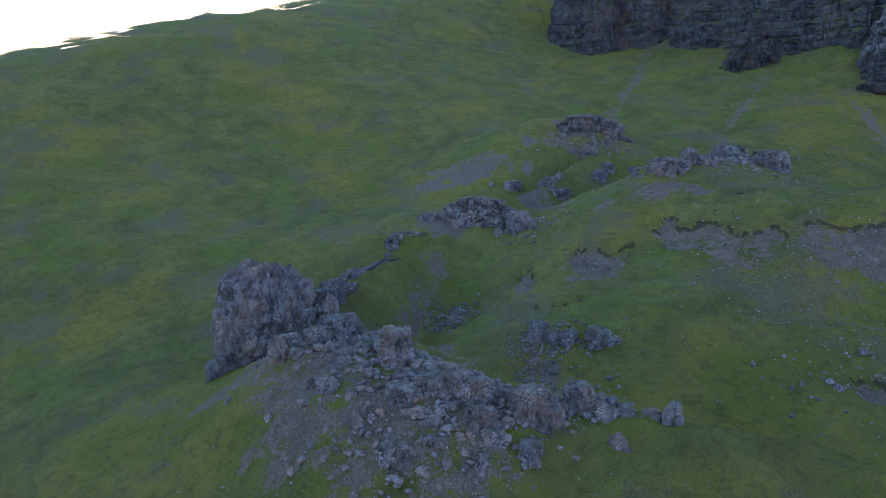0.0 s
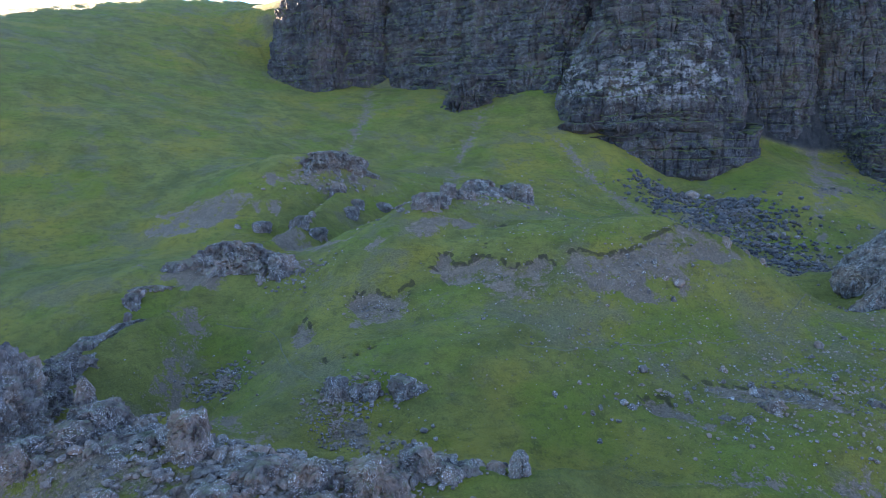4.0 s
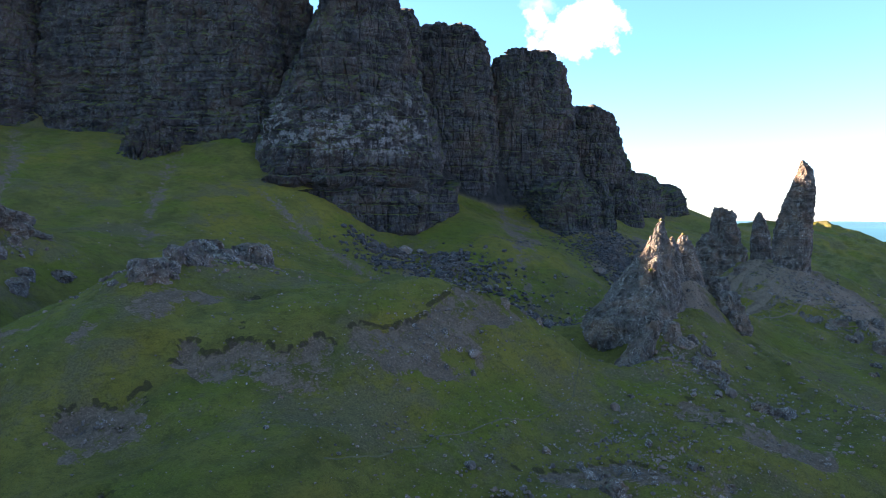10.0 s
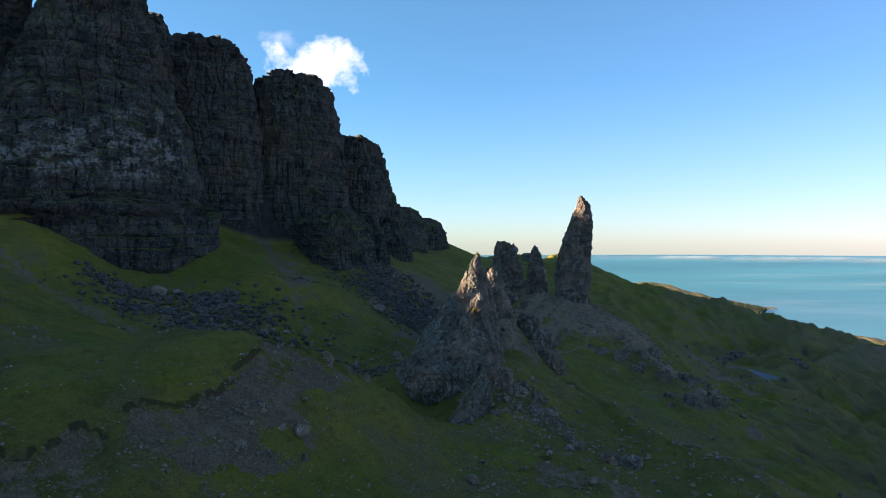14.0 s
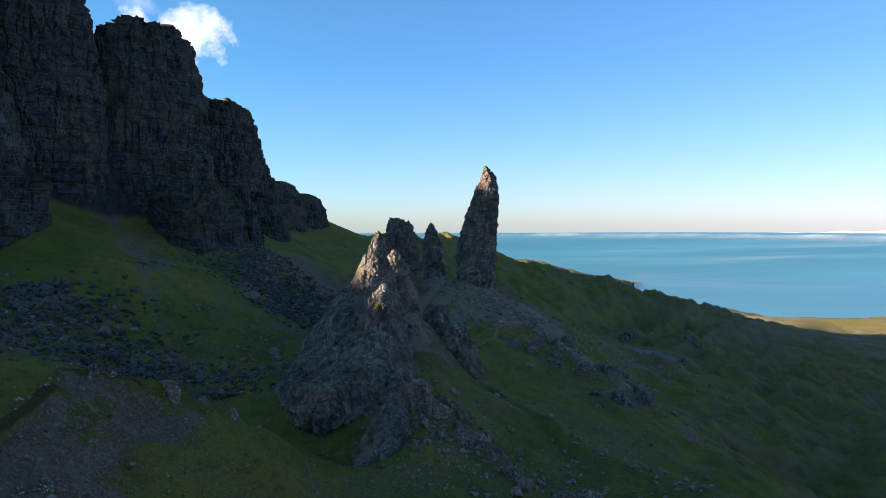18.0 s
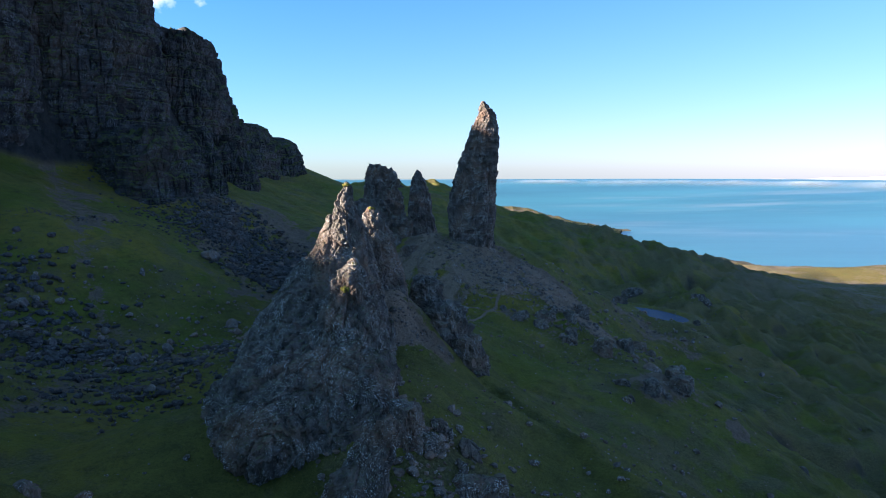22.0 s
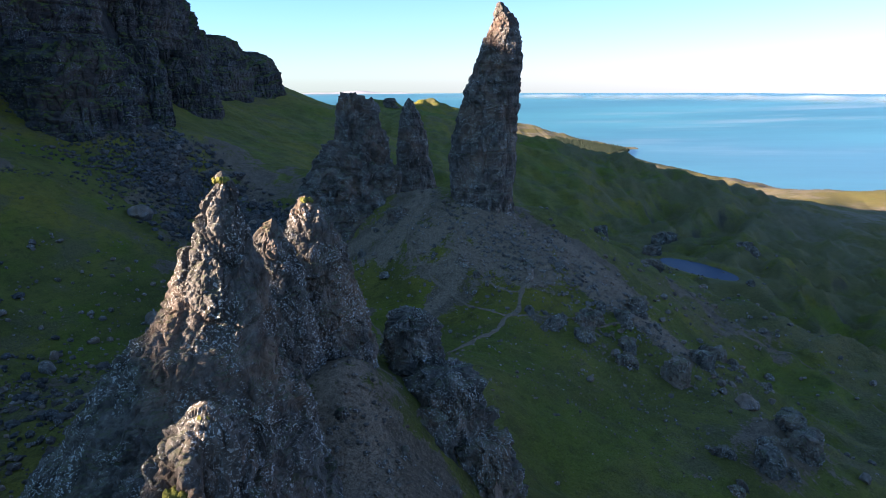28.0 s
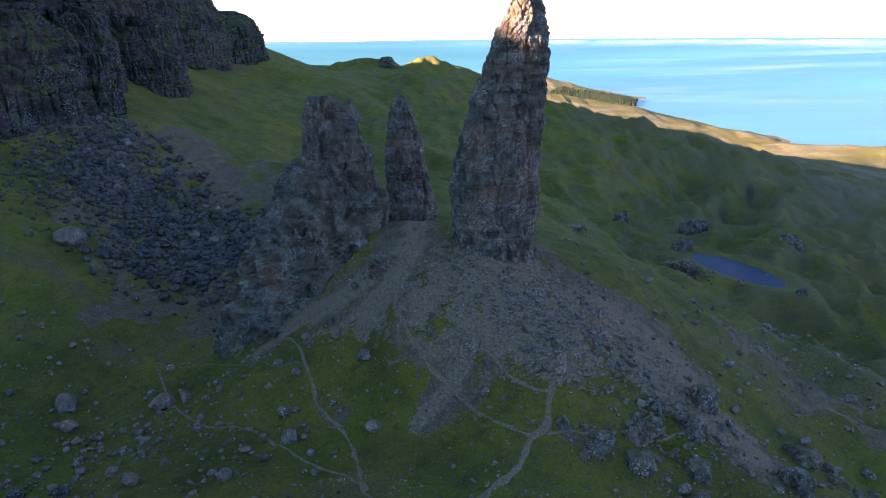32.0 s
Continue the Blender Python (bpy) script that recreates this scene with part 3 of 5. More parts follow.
def ground_material():
    n = Nodes("ground_cover")
    broad, patch, tuft, fine = n.noise(0.018, 5, 0.6), n.noise(0.075, 6, 0.66), n.noise(0.42, 7, 0.70), n.noise(2.3, 6, 0.74)
    lush, grit = n.noise(0.03, 5, 0.6, at=n.stretched(1, 1, 3)), n.noise(7.0, 4, 0.72)
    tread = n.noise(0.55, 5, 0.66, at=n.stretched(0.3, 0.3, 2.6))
    grass = n.mix(n.ramp(patch, 0.36, 0.64), (0.096, 0.098, 0.024), (0.180, 0.168, 0.036))
    grass = n.mix(n.ramp(broad, 0.47, 0.62, 0, 0.75), grass, (0.232, 0.182, 0.026))
    grass = n.mix(n.ramp(lush, 0.50, 0.62, 0, 0.7), grass, (0.116, 0.146, 0.016))
    # dark treads and tufts: uneven growth, with tussock shade put into the colour
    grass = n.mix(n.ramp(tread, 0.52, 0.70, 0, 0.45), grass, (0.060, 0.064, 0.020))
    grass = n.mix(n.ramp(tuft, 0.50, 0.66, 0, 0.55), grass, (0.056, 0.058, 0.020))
    grass = n.mix(n.ramp(fine, 0.56, 0.66, 0, 0.50), grass, (0.255, 0.232, 0.065))
    grass = n.mix(n.ramp(fine, 0.45, 0.36, 0, 0.55), grass, (0.040, 0.046, 0.016))
    heath = n.math("ADD", n.noise(0.035, 7, 0.74), n.math("MULTIPLY", n.attribute("heath"), 0.10))
    heath = n.ramp(heath, 0.53, 0.60, 0, 0.6)
    grass = n.mix(heath, grass, n.mix(n.ramp(fine, 0.4, 0.62), (0.080, 0.068, 0.042), (0.200, 0.165, 0.100)))
    soil = n.mix(n.ramp(tuft, 0.36, 0.64), (0.104, 0.074, 0.052), (0.215, 0.158, 0.114))
    soil = n.mix(n.ramp(patch, 0.44, 0.62, 0, 0.6), soil, (0.142, 0.109, 0.082))
    soil = n.mix(n.ramp(fine, 0.53, 0.62, 0, 0.6), soil, (0.34, 0.248, 0.176))
    soil = n.mix(n.ramp(fine, 0.44, 0.36, 0, 0.6), soil, (0.032, 0.027, 0.024))
    trod = n.math("ADD", n.attribute("trod"), n.math("MULTIPLY", n.math("SUBTRACT", tuft, 0.5), 1.2))
    soil = n.mix(n.ramp(trod, 0.30, 0.62, 0, 0.9), soil, n.mix(n.ramp(fine, 0.4, 0.6), (0.175, 0.124, 0.090), (0.340, 0.250, 0.184)))
    moor = n.mix(n.ramp(tuft, 0.4, 0.66), (0.105, 0.082, 0.026), (0.190, 0.152, 0.048))
    moor = n.mix(n.ramp(n.noise(0.007, 6, 0.7), 0.48, 0.56), moor, (0.205, 0.158, 0.112))
    cover = n.mix(n.math("MULTIPLY", n.attribute("moor"), n.ramp(patch, 0.3, 0.55)), grass, moor)
    bare = n.math("ADD", n.math("ADD", n.attribute("bare"), n.math("MULTIPLY", n.attribute("trod"), 0.2)), n.math("MULTIPLY", n.math("SUBTRACT", tuft, 0.5), 1.9))
    bare = n.math("ADD", bare, n.math("MULTIPLY", n.math("SUBTRACT", patch, 0.5), 1.6))
    bare = n.math("ADD", bare, n.math("MULTIPLY", n.math("SUBTRACT", fine, 0.5), 1.0))
    steep = n.ramp(n.math("ADD", n.up(), n.math("MULTIPLY", n.math("SUBTRACT", tuft, 0.5), 0.6)), 0.62, 0.54)
    cover = n.mix(n.math("MAXIMUM", n.ramp(bare, 0.46, 0.58), n.math("MULTIPLY", steep, 0.4)), cover, soil)
    wall = n.mix(n.ramp(n.noise(0.3, 6, 0.7, at=n.stretched(1, 1, 0.25)), 0.35, 0.7), (0.018, 0.018, 0.020), (0.060, 0.057, 0.058))
    cover = n.mix(n.ramp(n.up(), 0.6, 0.46), cover, wall)
    cover = n.mix(n.ramp(n.math("ADD", n.attribute("lip"), n.math("MULTIPLY", n.math("SUBTRACT", tuft, 0.5), 0.7)), 0.42, 0.60, 0, 0.7), cover, (0.036, 0.028, 0.019))
    cover = n.mix(n.ramp(grit, 0.52, 0.62, 0, 0.5), cover, (0.034, 0.034, 0.014))
    cover = n.mix(n.ramp(grit, 0.42, 0.34, 0, 0.40), cover, (0.28, 0.26, 0.12))
    normal = n.bump(tread, 0.8, 0.5)
    normal = n.bump(tuft, 0.9, 0.8, normal)
    normal = n.bump(fine, 0.5, 1.0, normal)
    return n.done(cover, 0.95, normal, 0.12)


def plain_material(name, colour, other, scale, roughness=0.9, relief=0.1):
    n = Nodes(name)
    v = n.noise(scale, 6, 0.65)
    return n.done(n.mix(n.ramp(v, 0.35, 0.65), colour, other), roughness, n.bump(v, relief), 0.2)


def water_material(name, deep, ripple, roughness, shine=0.3):
    n = Nodes(name)
    v = n.noise(ripple, 4, 0.6)
    # streaks lighter and darker along the water; the palest are painted haze and glints
    calm = n.noise(0.0022, 8, 0.66, at=n.stretched(0.22, 1, 1))
    colour = n.mix(n.ramp(calm, 0.36, 0.62), tuple(c * 0.8 for c in deep), tuple(c * 1.25 for c in deep))
    haze_streak = n.noise(0.0042, 6, 0.7, at=n.stretched(0.14, 0.7, 1))
    colour = n.mix(n.ramp(haze_streak, 0.55, 0.68, 0, 0.5), colour, tuple(0.5 * c + 0.2 for c in deep))
    return n.done(colour, roughness, n.bump(v, 0.3, 0.25), shine)


ROCK = rock_material("weathered_basalt", (0.052, 0.045, 0.041), (0.190, 0.162, 0.142), (0.66, 0.63, 0.60), 0.85, 0.4, 1.3)
PILLAR = rock_material("dark_pillar_basalt", (0.050, 0.042, 0.039), (0.180, 0.146, 0.130), (0.64, 0.61, 0.58), 0.95, 0.3, 1.3, 0.5)
CLIFF = rock_material("cliff_basalt", (0.022, 0.021, 0.024), (0.080, 0.076, 0.080), (0.34, 0.34, 0.335), 0.7, 0.95, 0.5, 0.7)
STONE = rock_material("grey_stone", (0.072, 0.060, 0.053), (0.23, 0.190, 0.164), (0.58, 0.55, 0.52), 0.9, 0.1, 1.4)
SCREE = rock_material("dark_scree", (0.030, 0.028, 0.030), (0.11, 0.102, 0.100), (0.36, 0.35, 0.34), 0.7, 0.1)
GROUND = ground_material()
PATH_EARTH = plain_material("trodden_earth", (0.105, 0.075, 0.052), (0.220, 0.160, 0.112), 2.6)
WORN_TURF = plain_material("worn_turf", (0.070, 0.070, 0.030), (0.13, 0.118, 0.062), 1.7)
MOSS = plain_material("moss", (0.09, 0.09, 0.018), (0.17, 0.155, 0.03), 3.0)
SEA_WATER = water_material("sea_water", (0.042, 0.150, 0.156), 0.02, 0.28)
LOCH_WATER = water_material("loch_water", (0.006, 0.018, 0.058), 0.8, 0.40, 0.06)
# far hills: the haze of distance is painted into this pale blue-grey
HAZE_LAND = plain_material("hazy_far_land", (0.26, 0.27, 0.31), (0.33, 0.33, 0.36), 0.004)


# ---- rock towers ----
def cut_faces(me, keep):
    """Leaves a mesh only the faces that are kept."""
    bm = bmesh.new()
    bm.from_mesh(me)
    bm.faces.ensure_lookup_table()
    bmesh.ops.delete(bm, geom=[f for f, k in zip(bm.faces, keep) if not k], context="FACES")
    bm.to_mesh(me)
    bm.free()


def tower(name, rings, around, upward, seed, block=3.0, depth=0.9, column=0.35, lumps=1.0, strata=0.0, power=2.0, jag=0.0, ledge=0.0, crack=0.3, material=None, pale=None, flat_shade=True, split=None, tilt=1.5, knob=0.0, knobs=0.2, lay=False):
    """A standing rock from rings of (z, x, y, half width, half depth, turn), broken into blocks, leaning faces, ledges and cracks."""
    rings = np.array(sorted(rings), float)
    level = np.linspace(rings[0, 0], rings[-1, 0], upward)
    a = np.linspace(0, 2 * np.pi, around, endpoint=False)
    ca, sa = np.cos(a), np.sin(a)
    at = np.repeat(level[:, None], around, 1)
    if ledge:
        sway = 0.8 * fbm(np.stack([1.6 * ca, 1.6 * sa, 0 * a], 1), 3, seed + 40)[None, :]
        bed = at / ledge + sway + 0.25 * np.sin(at / ledge * 1.9 + seed)
        f = bed % 1
        at = np.clip(at + ledge * 0.85 * (step(0.86, 1.0, f) - f + 0.4), level[0], level[-1])
    r = [np.interp(at, rings[:, 0], rings[:, k]) for k in range(6)]
    m = (np.abs(ca) ** power + np.abs(sa) ** power) ** (-1 / power)
    ux, uy = (ca * m)[None, :], (sa * m)[None, :]
    turn = np.radians(r[5])
    lx, ly = r[3] * ux, r[4] * uy
    nx, ny = ux / np.maximum(r[3], 0.2), uy / np.maximum(r[4], 0.2)
    norm = np.hypot(nx, ny) + 1e-9
    nx, ny = nx / norm, ny / norm
    c, s = np.cos(turn), np.sin(turn)
    x, y = r[1] + c * lx - s * ly, r[2] + s * lx + c * ly
    wx, wy = c * nx - s * ny, s * nx + c * ny
    p = np.stack([x, y, np.broadcast_to(level[:, None], x.shape)], -1).reshape(-1, 3)
    w = np.stack([wx, wy, np.zeros_like(wx)], -1).reshape(-1, 3)
    if lay:         # square to the slope of the face
        fall = np.gradient(0.5 * (r[3] + r[4]).mean(1), level).clip(-2, 0.3)
        w[:, 2] = np.repeat(-fall, around)
        w /= np.linalg.norm(w, axis=1, keepdims=True)
    bent = p + 0.3 * block * np.stack([fbm(p / (2.5 * block), 2, seed + k) for k in (50, 60, 70)], 1)
    q = bent / block
    q[:, 2] *= column
    mark, edge, lean = blocks(q, seed)
    mark2, edge2, lean2 = blocks(bent / (block * 0.40) * (1, 1, 0.5 + 0.5 * column), seed + 30)
    d = depth * (1.15 * (mark - 0.5) + tilt * lean - 1.5 * crack * np.exp(-(edge / 0.06) ** 2))
    d = d + depth * 0.48 * (1.2 * (mark2 - 0.5) + tilt * lean2 - crack * np.exp(-(edge2 / 0.08) ** 2))
    d = d + lumps * fbm(p / (block * 2.6), 4, seed + 20)
    d = d + 0.28 * depth * fbm(p / (0.25 * block), 2, seed + 77)
    if strata:
        bed = p[:, 2] / (block * 0.9) + 0.3 * fbm(p / (block * 5), 2, seed + 90)
        h = hash_of(np.floor(bed), np.floor(bed) * 0, np.floor(bed) * 0, seed)
        d = d + strata * ((h - 0.5) - 0.6 * np.exp(-((bed % 1) / 0.12) ** 2))
    if knob:
        grain, rim, _ = blocks(bent / knob * (1, 1, 0.8), seed + 130)
        d = d + knobs * (2.4 * np.minimum(rim, 0.45) - 0.5 + 0.8 * (grain - 0.5))
        grain, rim, _ = blocks(bent / (0.42 * knob), seed + 140)
        d = d + 0.42 * knobs * (2.4 * np.minimum(rim, 0.45) - 0.5 + 0.8 * (grain - 0.5))
    slim = np.minimum(1, np.minimum(r[3], r[4]).ravel() / (2.2 * depth + 0.01))
    p = p + w * (d * slim)[:, None]
    p[:, 2] += 0.25 * depth * fbm(p / block, 3, seed + 5) * slim
    if jag:
        height = (p[:, 2] - level[0]) / (level[-1] - level[0])
        p[:, 2] += jag * (mark + 0.5 * mark2 - 0.9) * step(0.45, 0.9, height)
    faces = grid_faces(upward, around, True)
    n = len(p)
    top = p[n - around:].mean(0) + (0, 0, 0.15 * max(r[3][-1].min(), 0.3))
    p = np.vstack([p, top])
    ring = n - around + np.arange(around)
    lid = np.stack([ring, n - around + (np.arange(around) + 1) % around, np.full(around, n)], 1)
    me = mesh_from(name, p, faces)
    bm = bmesh.new()
    bm.from_mesh(me)
    bm.verts.ensure_lookup_table()
    for i, j, k in lid.tolist():
        bm.faces.new((bm.verts[i], bm.verts[j], bm.verts[k])).smooth = True
    bm.to_mesh(me)
    bm.free()
    if flat_shade:
        me.polygons.foreach_set("use_smooth", np.zeros(len(me.polygons), bool))
    if pale is not None:
        mark_of(me, "pale", pale(p))
    me.materials.append(material or ROCK)
    ob = new(name, me)
    if split:       # the foot and the summit as parts of their own
        mid = np.empty(3 * len(me.polygons), np.float32)
        me.polygons.foreach_get("center", mid)
        mid = mid[2::3]
        for title, keep in (("foot", mid < split[0]), ("summit", mid > split[1])):
            piece = me.copy()
            cut_faces(piece, keep)
            child = new(title, piece)
            child.parent = ob
            tagged(child, "broad rocky foot" if title == "foot" else "broken rocky top")
        cut_faces(me, (mid >= split[0]) & (mid <= split[1]))
    return ob

# ---- ground ----
gx = lines([(-4600, -1500, 350), (-1500, -800, 70), (-800, -420, 16), (-420, -290, 6), (-290, -130, 2.6), (-130, -95, 1.35), (-95, -15, 0.9), (-15, 75, 1.35), (75, 240, 2.0), (240, 600, 7), (600, 1500, 45), (1500, 4600, 300)])
gy = lines([(-4600, -1500, 350), (-1500, -700, 60), (-700, -430, 12), (-430, -360, 3.5), (-360, -300, 1.35), (-300, -180, 0.9), (-180, 70, 1.35), (70, 240, 2.2), (240, 640, 5), (640, 1500, 30), (1500, 4600, 260)])
GX, GY = np.meshgrid(gx, gy)
GZ = ground_height(GX, GY)
ground_me = mesh_from("ground", np.stack([GX, GY, GZ], -1).reshape(-1, 3), grid_faces(len(gy), len(gx)))
ground_me.materials.append(GROUND)
ground = tagged(new("ground", ground_me), "steep green hillside of short grass, peat and scree", "hillside", kind="structure")
mark_of(ground_me, "bare", bare_ground(GX, GY)[0].ravel())
mark_of(ground_me, "trod", trodden(GX, GY).ravel())
mark_of(ground_me, "lip", turf_lip(GX, GY).ravel())
mark_of(ground_me, "heath", (step(5, 120, GX) * step(-330, -200, GY)).ravel())
mark_of(ground_me, "moor", np.maximum(step(110, 330, GX), step(640, 950, GY)).ravel())

# ---- sea ----
ring_r = lines([(300, 1200, 150), (1200, 4960, 120)])
ring_a = np.linspace(radians(-60), radians(150), 160)
RR, AA = np.meshgrid(ring_r, ring_a)
sea_me = mesh_from("sea", np.stack([RR * np.cos(AA), RR * np.sin(AA), SEA + swell(RR, 0 * RR)], -1).reshape(-1, 3), grid_faces(len(ring_a), len(ring_r)))
sea_me.materials.append(SEA_WATER)
tagged(new("sea", sea_me), "calm pale blue sea reaching to the horizon", "sea", kind="structure")

# ---- pinnacles ----
old_man = tower("rock_pinnacle", [(50.8, 0.2, 0.2, 0.45, 0.5, 0), (48.6, 0.5, 0.3, 1.6, 1.4, 0), (47.3, 0.8, 0.4, 2.5, 2.2, 0), (44.6, 0.9, 0.6, 3.7, 3.0, 0), (42, 0.5, 0.9, 4.3, 3.6, 0), (37.4, -0.2, 1.2, 5.4, 4.4, 0),
    (32.7, -1.1, 1.5, 6.1, 4.9, 0), (28.6, -2.1, 1.8, 6.6, 5.2, 0), (22.3, -3.2, 2, 7.4, 5.8, 0), (15.3, -3.9, 2.2, 8.1, 6.3, 0), (9.9, -3.7, 2.4, 8.1, 6.6, 0), (6, -3.4, 2.4, 7.4, 6.4, 0), (1, -3.4, 2.4, 8, 7, 0), (-6, -3.4, 2.4, 9, 8, 0)],
    230, 280, 11, block=2.6, depth=0.5, column=0.2, lumps=0.55, strata=0.4, jag=0.6, crack=0.5, power=2.3, tilt=0.8, knob=0.9, knobs=0.12, split=(4, 43), material=PILLAR)
tagged(old_man, "tall leaning pinnacle of dark weathered basalt on a mound", "rock pinnacle", "rock pinnacles")
back_tower = tower("rock_pinnacle", [(29.6, -39, 17, 0.9, 1, 0), (27.3, -38.6, 17, 3.8, 3.4, 0), (22.8, -36.9, 17, 6.4, 5, 0), (17, -36, 17, 6.9, 5.6, 0), (14.7, -37.5, 17, 8.6, 7, 0), (6, -38.3, 15.5, 12.6, 10, 0), (-4, -40.4, 14, 15, 12, 0), (-14, -42.8, 12, 17.5, 14, 0), (-24, -44, 11, 19, 15, 0)],
    220, 200, 21, block=3.0, depth=0.75, column=0.5, lumps=0.9, strata=0.4, ledge=7, power=2.4, jag=1.6, split=(-4, 20), material=PILLAR)
tagged(back_tower, "broad broken basalt tower on a rocky pedestal", "rock pinnacle", "rock pinnacles")
back_needle = tower("rock_pinnacle", [(28.3, -26.4, 46, 0.36, 0.48, 0), (26, -26.2, 46, 1.56, 1.44, 0), (23.7, -26.1, 46, 2.64, 2.28, 0), (16.9, -25.9, 46, 4.44, 3.84, 0), (9.9, -25.2, 46, 4.8, 4.1, 0), (2.7, -24.4, 46, 6, 5, 0), (-6, -24, 46, 7.2, 6.5, 0)],
    120, 140, 31, block=2.2, depth=0.45, column=0.35, lumps=0.5, strata=0.2, split=(2, 22), material=PILLAR)
tagged(back_needle, "slender dark basalt needle beside a broader tower", "rock pinnacle", "rock pinnacles")
needle = tower("rock_pinnacle", [(26.3, -22.3, -119, 0.1, 0.12, 28), (26.0, -22.2, -119, 0.5, 0.5, 28), (25.2, -22.1, -119, 0.95, 0.9, 28), (23.7, -22.4, -119, 1.4, 1.4, 28), (21.9, -22.5, -119, 1.9, 1.8, 28), (19.3, -22.9, -119, 2.9, 2.6, 28), (16.6, -23.2, -119.3, 3.9, 3.4, 28), (14.5, -23.7, -119.6, 4.9, 4.2, 28),
    (13.3, -24.4, -120, 5.7, 4.8, 28), (11.7, -24.8, -120, 6.3, 5.6, 28), (8.8, -25, -120.5, 8.1, 7, 28), (1.2, -26.6, -121, 12, 11, 28), (-10, -28, -122, 15.5, 14, 28)],
    260, 300, 41, block=2.3, depth=0.42, column=0.6, lumps=0.3, strata=0.12, crack=0.2, power=2.1, tilt=0.6, knob=1.1, knobs=0.24, lay=True, split=(6, 20))
tagged(needle, "sharp grey basalt pinnacle with mossy tip and sunlit flank", "rock pinnacle", "rock pinnacles")
twin = tower("rock_pinnacle", [(21.0, -21.8, -96.8, 0.12, 0.15, 32), (20.7, -21.8, -96.8, 0.6, 0.7, 32), (19.9, -21.8, -96.9, 1.28, 1.28, 32), (19, -21.8, -97, 1.74, 1.74, 32), (16.5, -21.6, -97.2, 3.13, 2.78, 32), (13.4, -21.2, -97.5, 4.18, 3.6, 32), (8.8, -20.6, -98, 5.22, 4.64, 32), (4, -20, -98, 5.5, 4.8, 32), (-6, -19.8, -98, 6, 5.2, 32)],
    200, 220, 51, block=2.1, depth=0.38, column=0.6, lumps=0.3, crack=0.25, power=2.2, tilt=0.6, knob=1.1, knobs=0.24, lay=True, split=(3, 16.5))
tagged(twin, "blunt grey basalt pinnacle with mossy crown", "rock pinnacle", "rock pinnacles")
stub = tower("rock_pinnacle", [(20.1, -23.2, -104.4, 0.12, 0.12, 0), (19.8, -23.2, -104.4, 0.6, 0.6, 0), (18.7, -23.4, -104.4, 1.51, 1.39, 0), (17, -23.4, -104.4, 1.97, 1.86, 0), (13.6, -23, -104, 2.2, 2.2, 0), (8, -22.6, -104, 3.02, 3.02, 0), (-3, -22, -104, 4.5, 4.5, 0)],
    130, 150, 61, tilt=0.6, knob=1.0, knobs=0.22, block=1.9, depth=0.36, column=0.55, lumps=0.4, power=1.6, split=(5, 16))
tagged(stub, "short stubby basalt pinnacle leaning on a taller one", "rock pinnacle", "rock pinnacles")
massif = tower("rock_outcrop", [(9, -21, -128, 2.5, 4, 0), (6, -22, -130, 5.5, 8, 0), (3, -23.2, -131.2, 8.8, 11.8, 0), (0, -24.6, -132.5, 11.2, 14.6, 0), (-4, -26.2, -134, 13.2, 17.2, 0), (-8, -26.9, -134.8, 13.8, 18.2, 0), (-11, -26.8, -134.6, 13.4, 17.8, 0), (-13.5, -27, -134, 13.3, 16.4, 0), (-15.5, -26.6, -132.6, 11.6, 13.6, 0), (-21, -26.6, -132.6, 11.6, 13.6, 0)],
    420, 230, 71, block=2.8, depth=0.85, column=0.18, lumps=0.6, strata=0.0, crack=0.35, power=1.7, tilt=0.7, knob=1.4, knobs=0.3, lay=True, split=(-10, 4))
tagged(massif, "great sloping mass of grey lichen-spotted basalt below the pinnacles", "rock outcrop", "rock outcrops")
front_lump = tower("rock_outcrop", [(14.9, -18.1, -134.7, 0.12, 0.12, 24), (14.6, -18.1, -134.7, 0.5, 0.5, 24), (13.6, -18.3, -134.8, 0.95, 1.0, 24), (11.5, -18.6, -135, 2.0, 2.1, 24), (7, -18.8, -136, 4.2, 4.4, 24), (0, -19.5, -138, 7.6, 9, 24), (-8, -20, -140, 9.5, 12, 24)],
    240, 200, 81, block=2.5, depth=0.7, column=0.2, lumps=0.4, crack=0.3, power=2.0, tilt=0.6, knob=1.2, knobs=0.28, jag=1.2, lay=True, split=(2, 11))
tagged(front_lump, "pointed grey basalt outcrop with a mossy crest", "rock outcrop", "rock outcrops")

fin = tower("rock_outcrop", [(-0.6, -10.4, -158.4, 0.9, 1.0, 20), (-1.6, -10.6, -158.6, 2.0, 1.8, 20), (-4, -11.4, -159.4, 2.6, 2.2, 20), (-8, -13.4, -161, 3.4, 2.7, 20), (-12, -15.2, -162.4, 4.0, 3.2, 20), (-18, -16, -163, 4.6, 3.8, 20)],
    150, 120, 83, block=1.7, depth=0.42, column=0.3, lumps=0.5, power=2.4, jag=0.8, crack=0.5, tilt=0.8, knob=1.1, knobs=0.2, lay=True, split=(-10, -3))
tagged(fin, "leaning slab of grey basalt standing out of the turf", "rock outcrop", "rock outcrops")

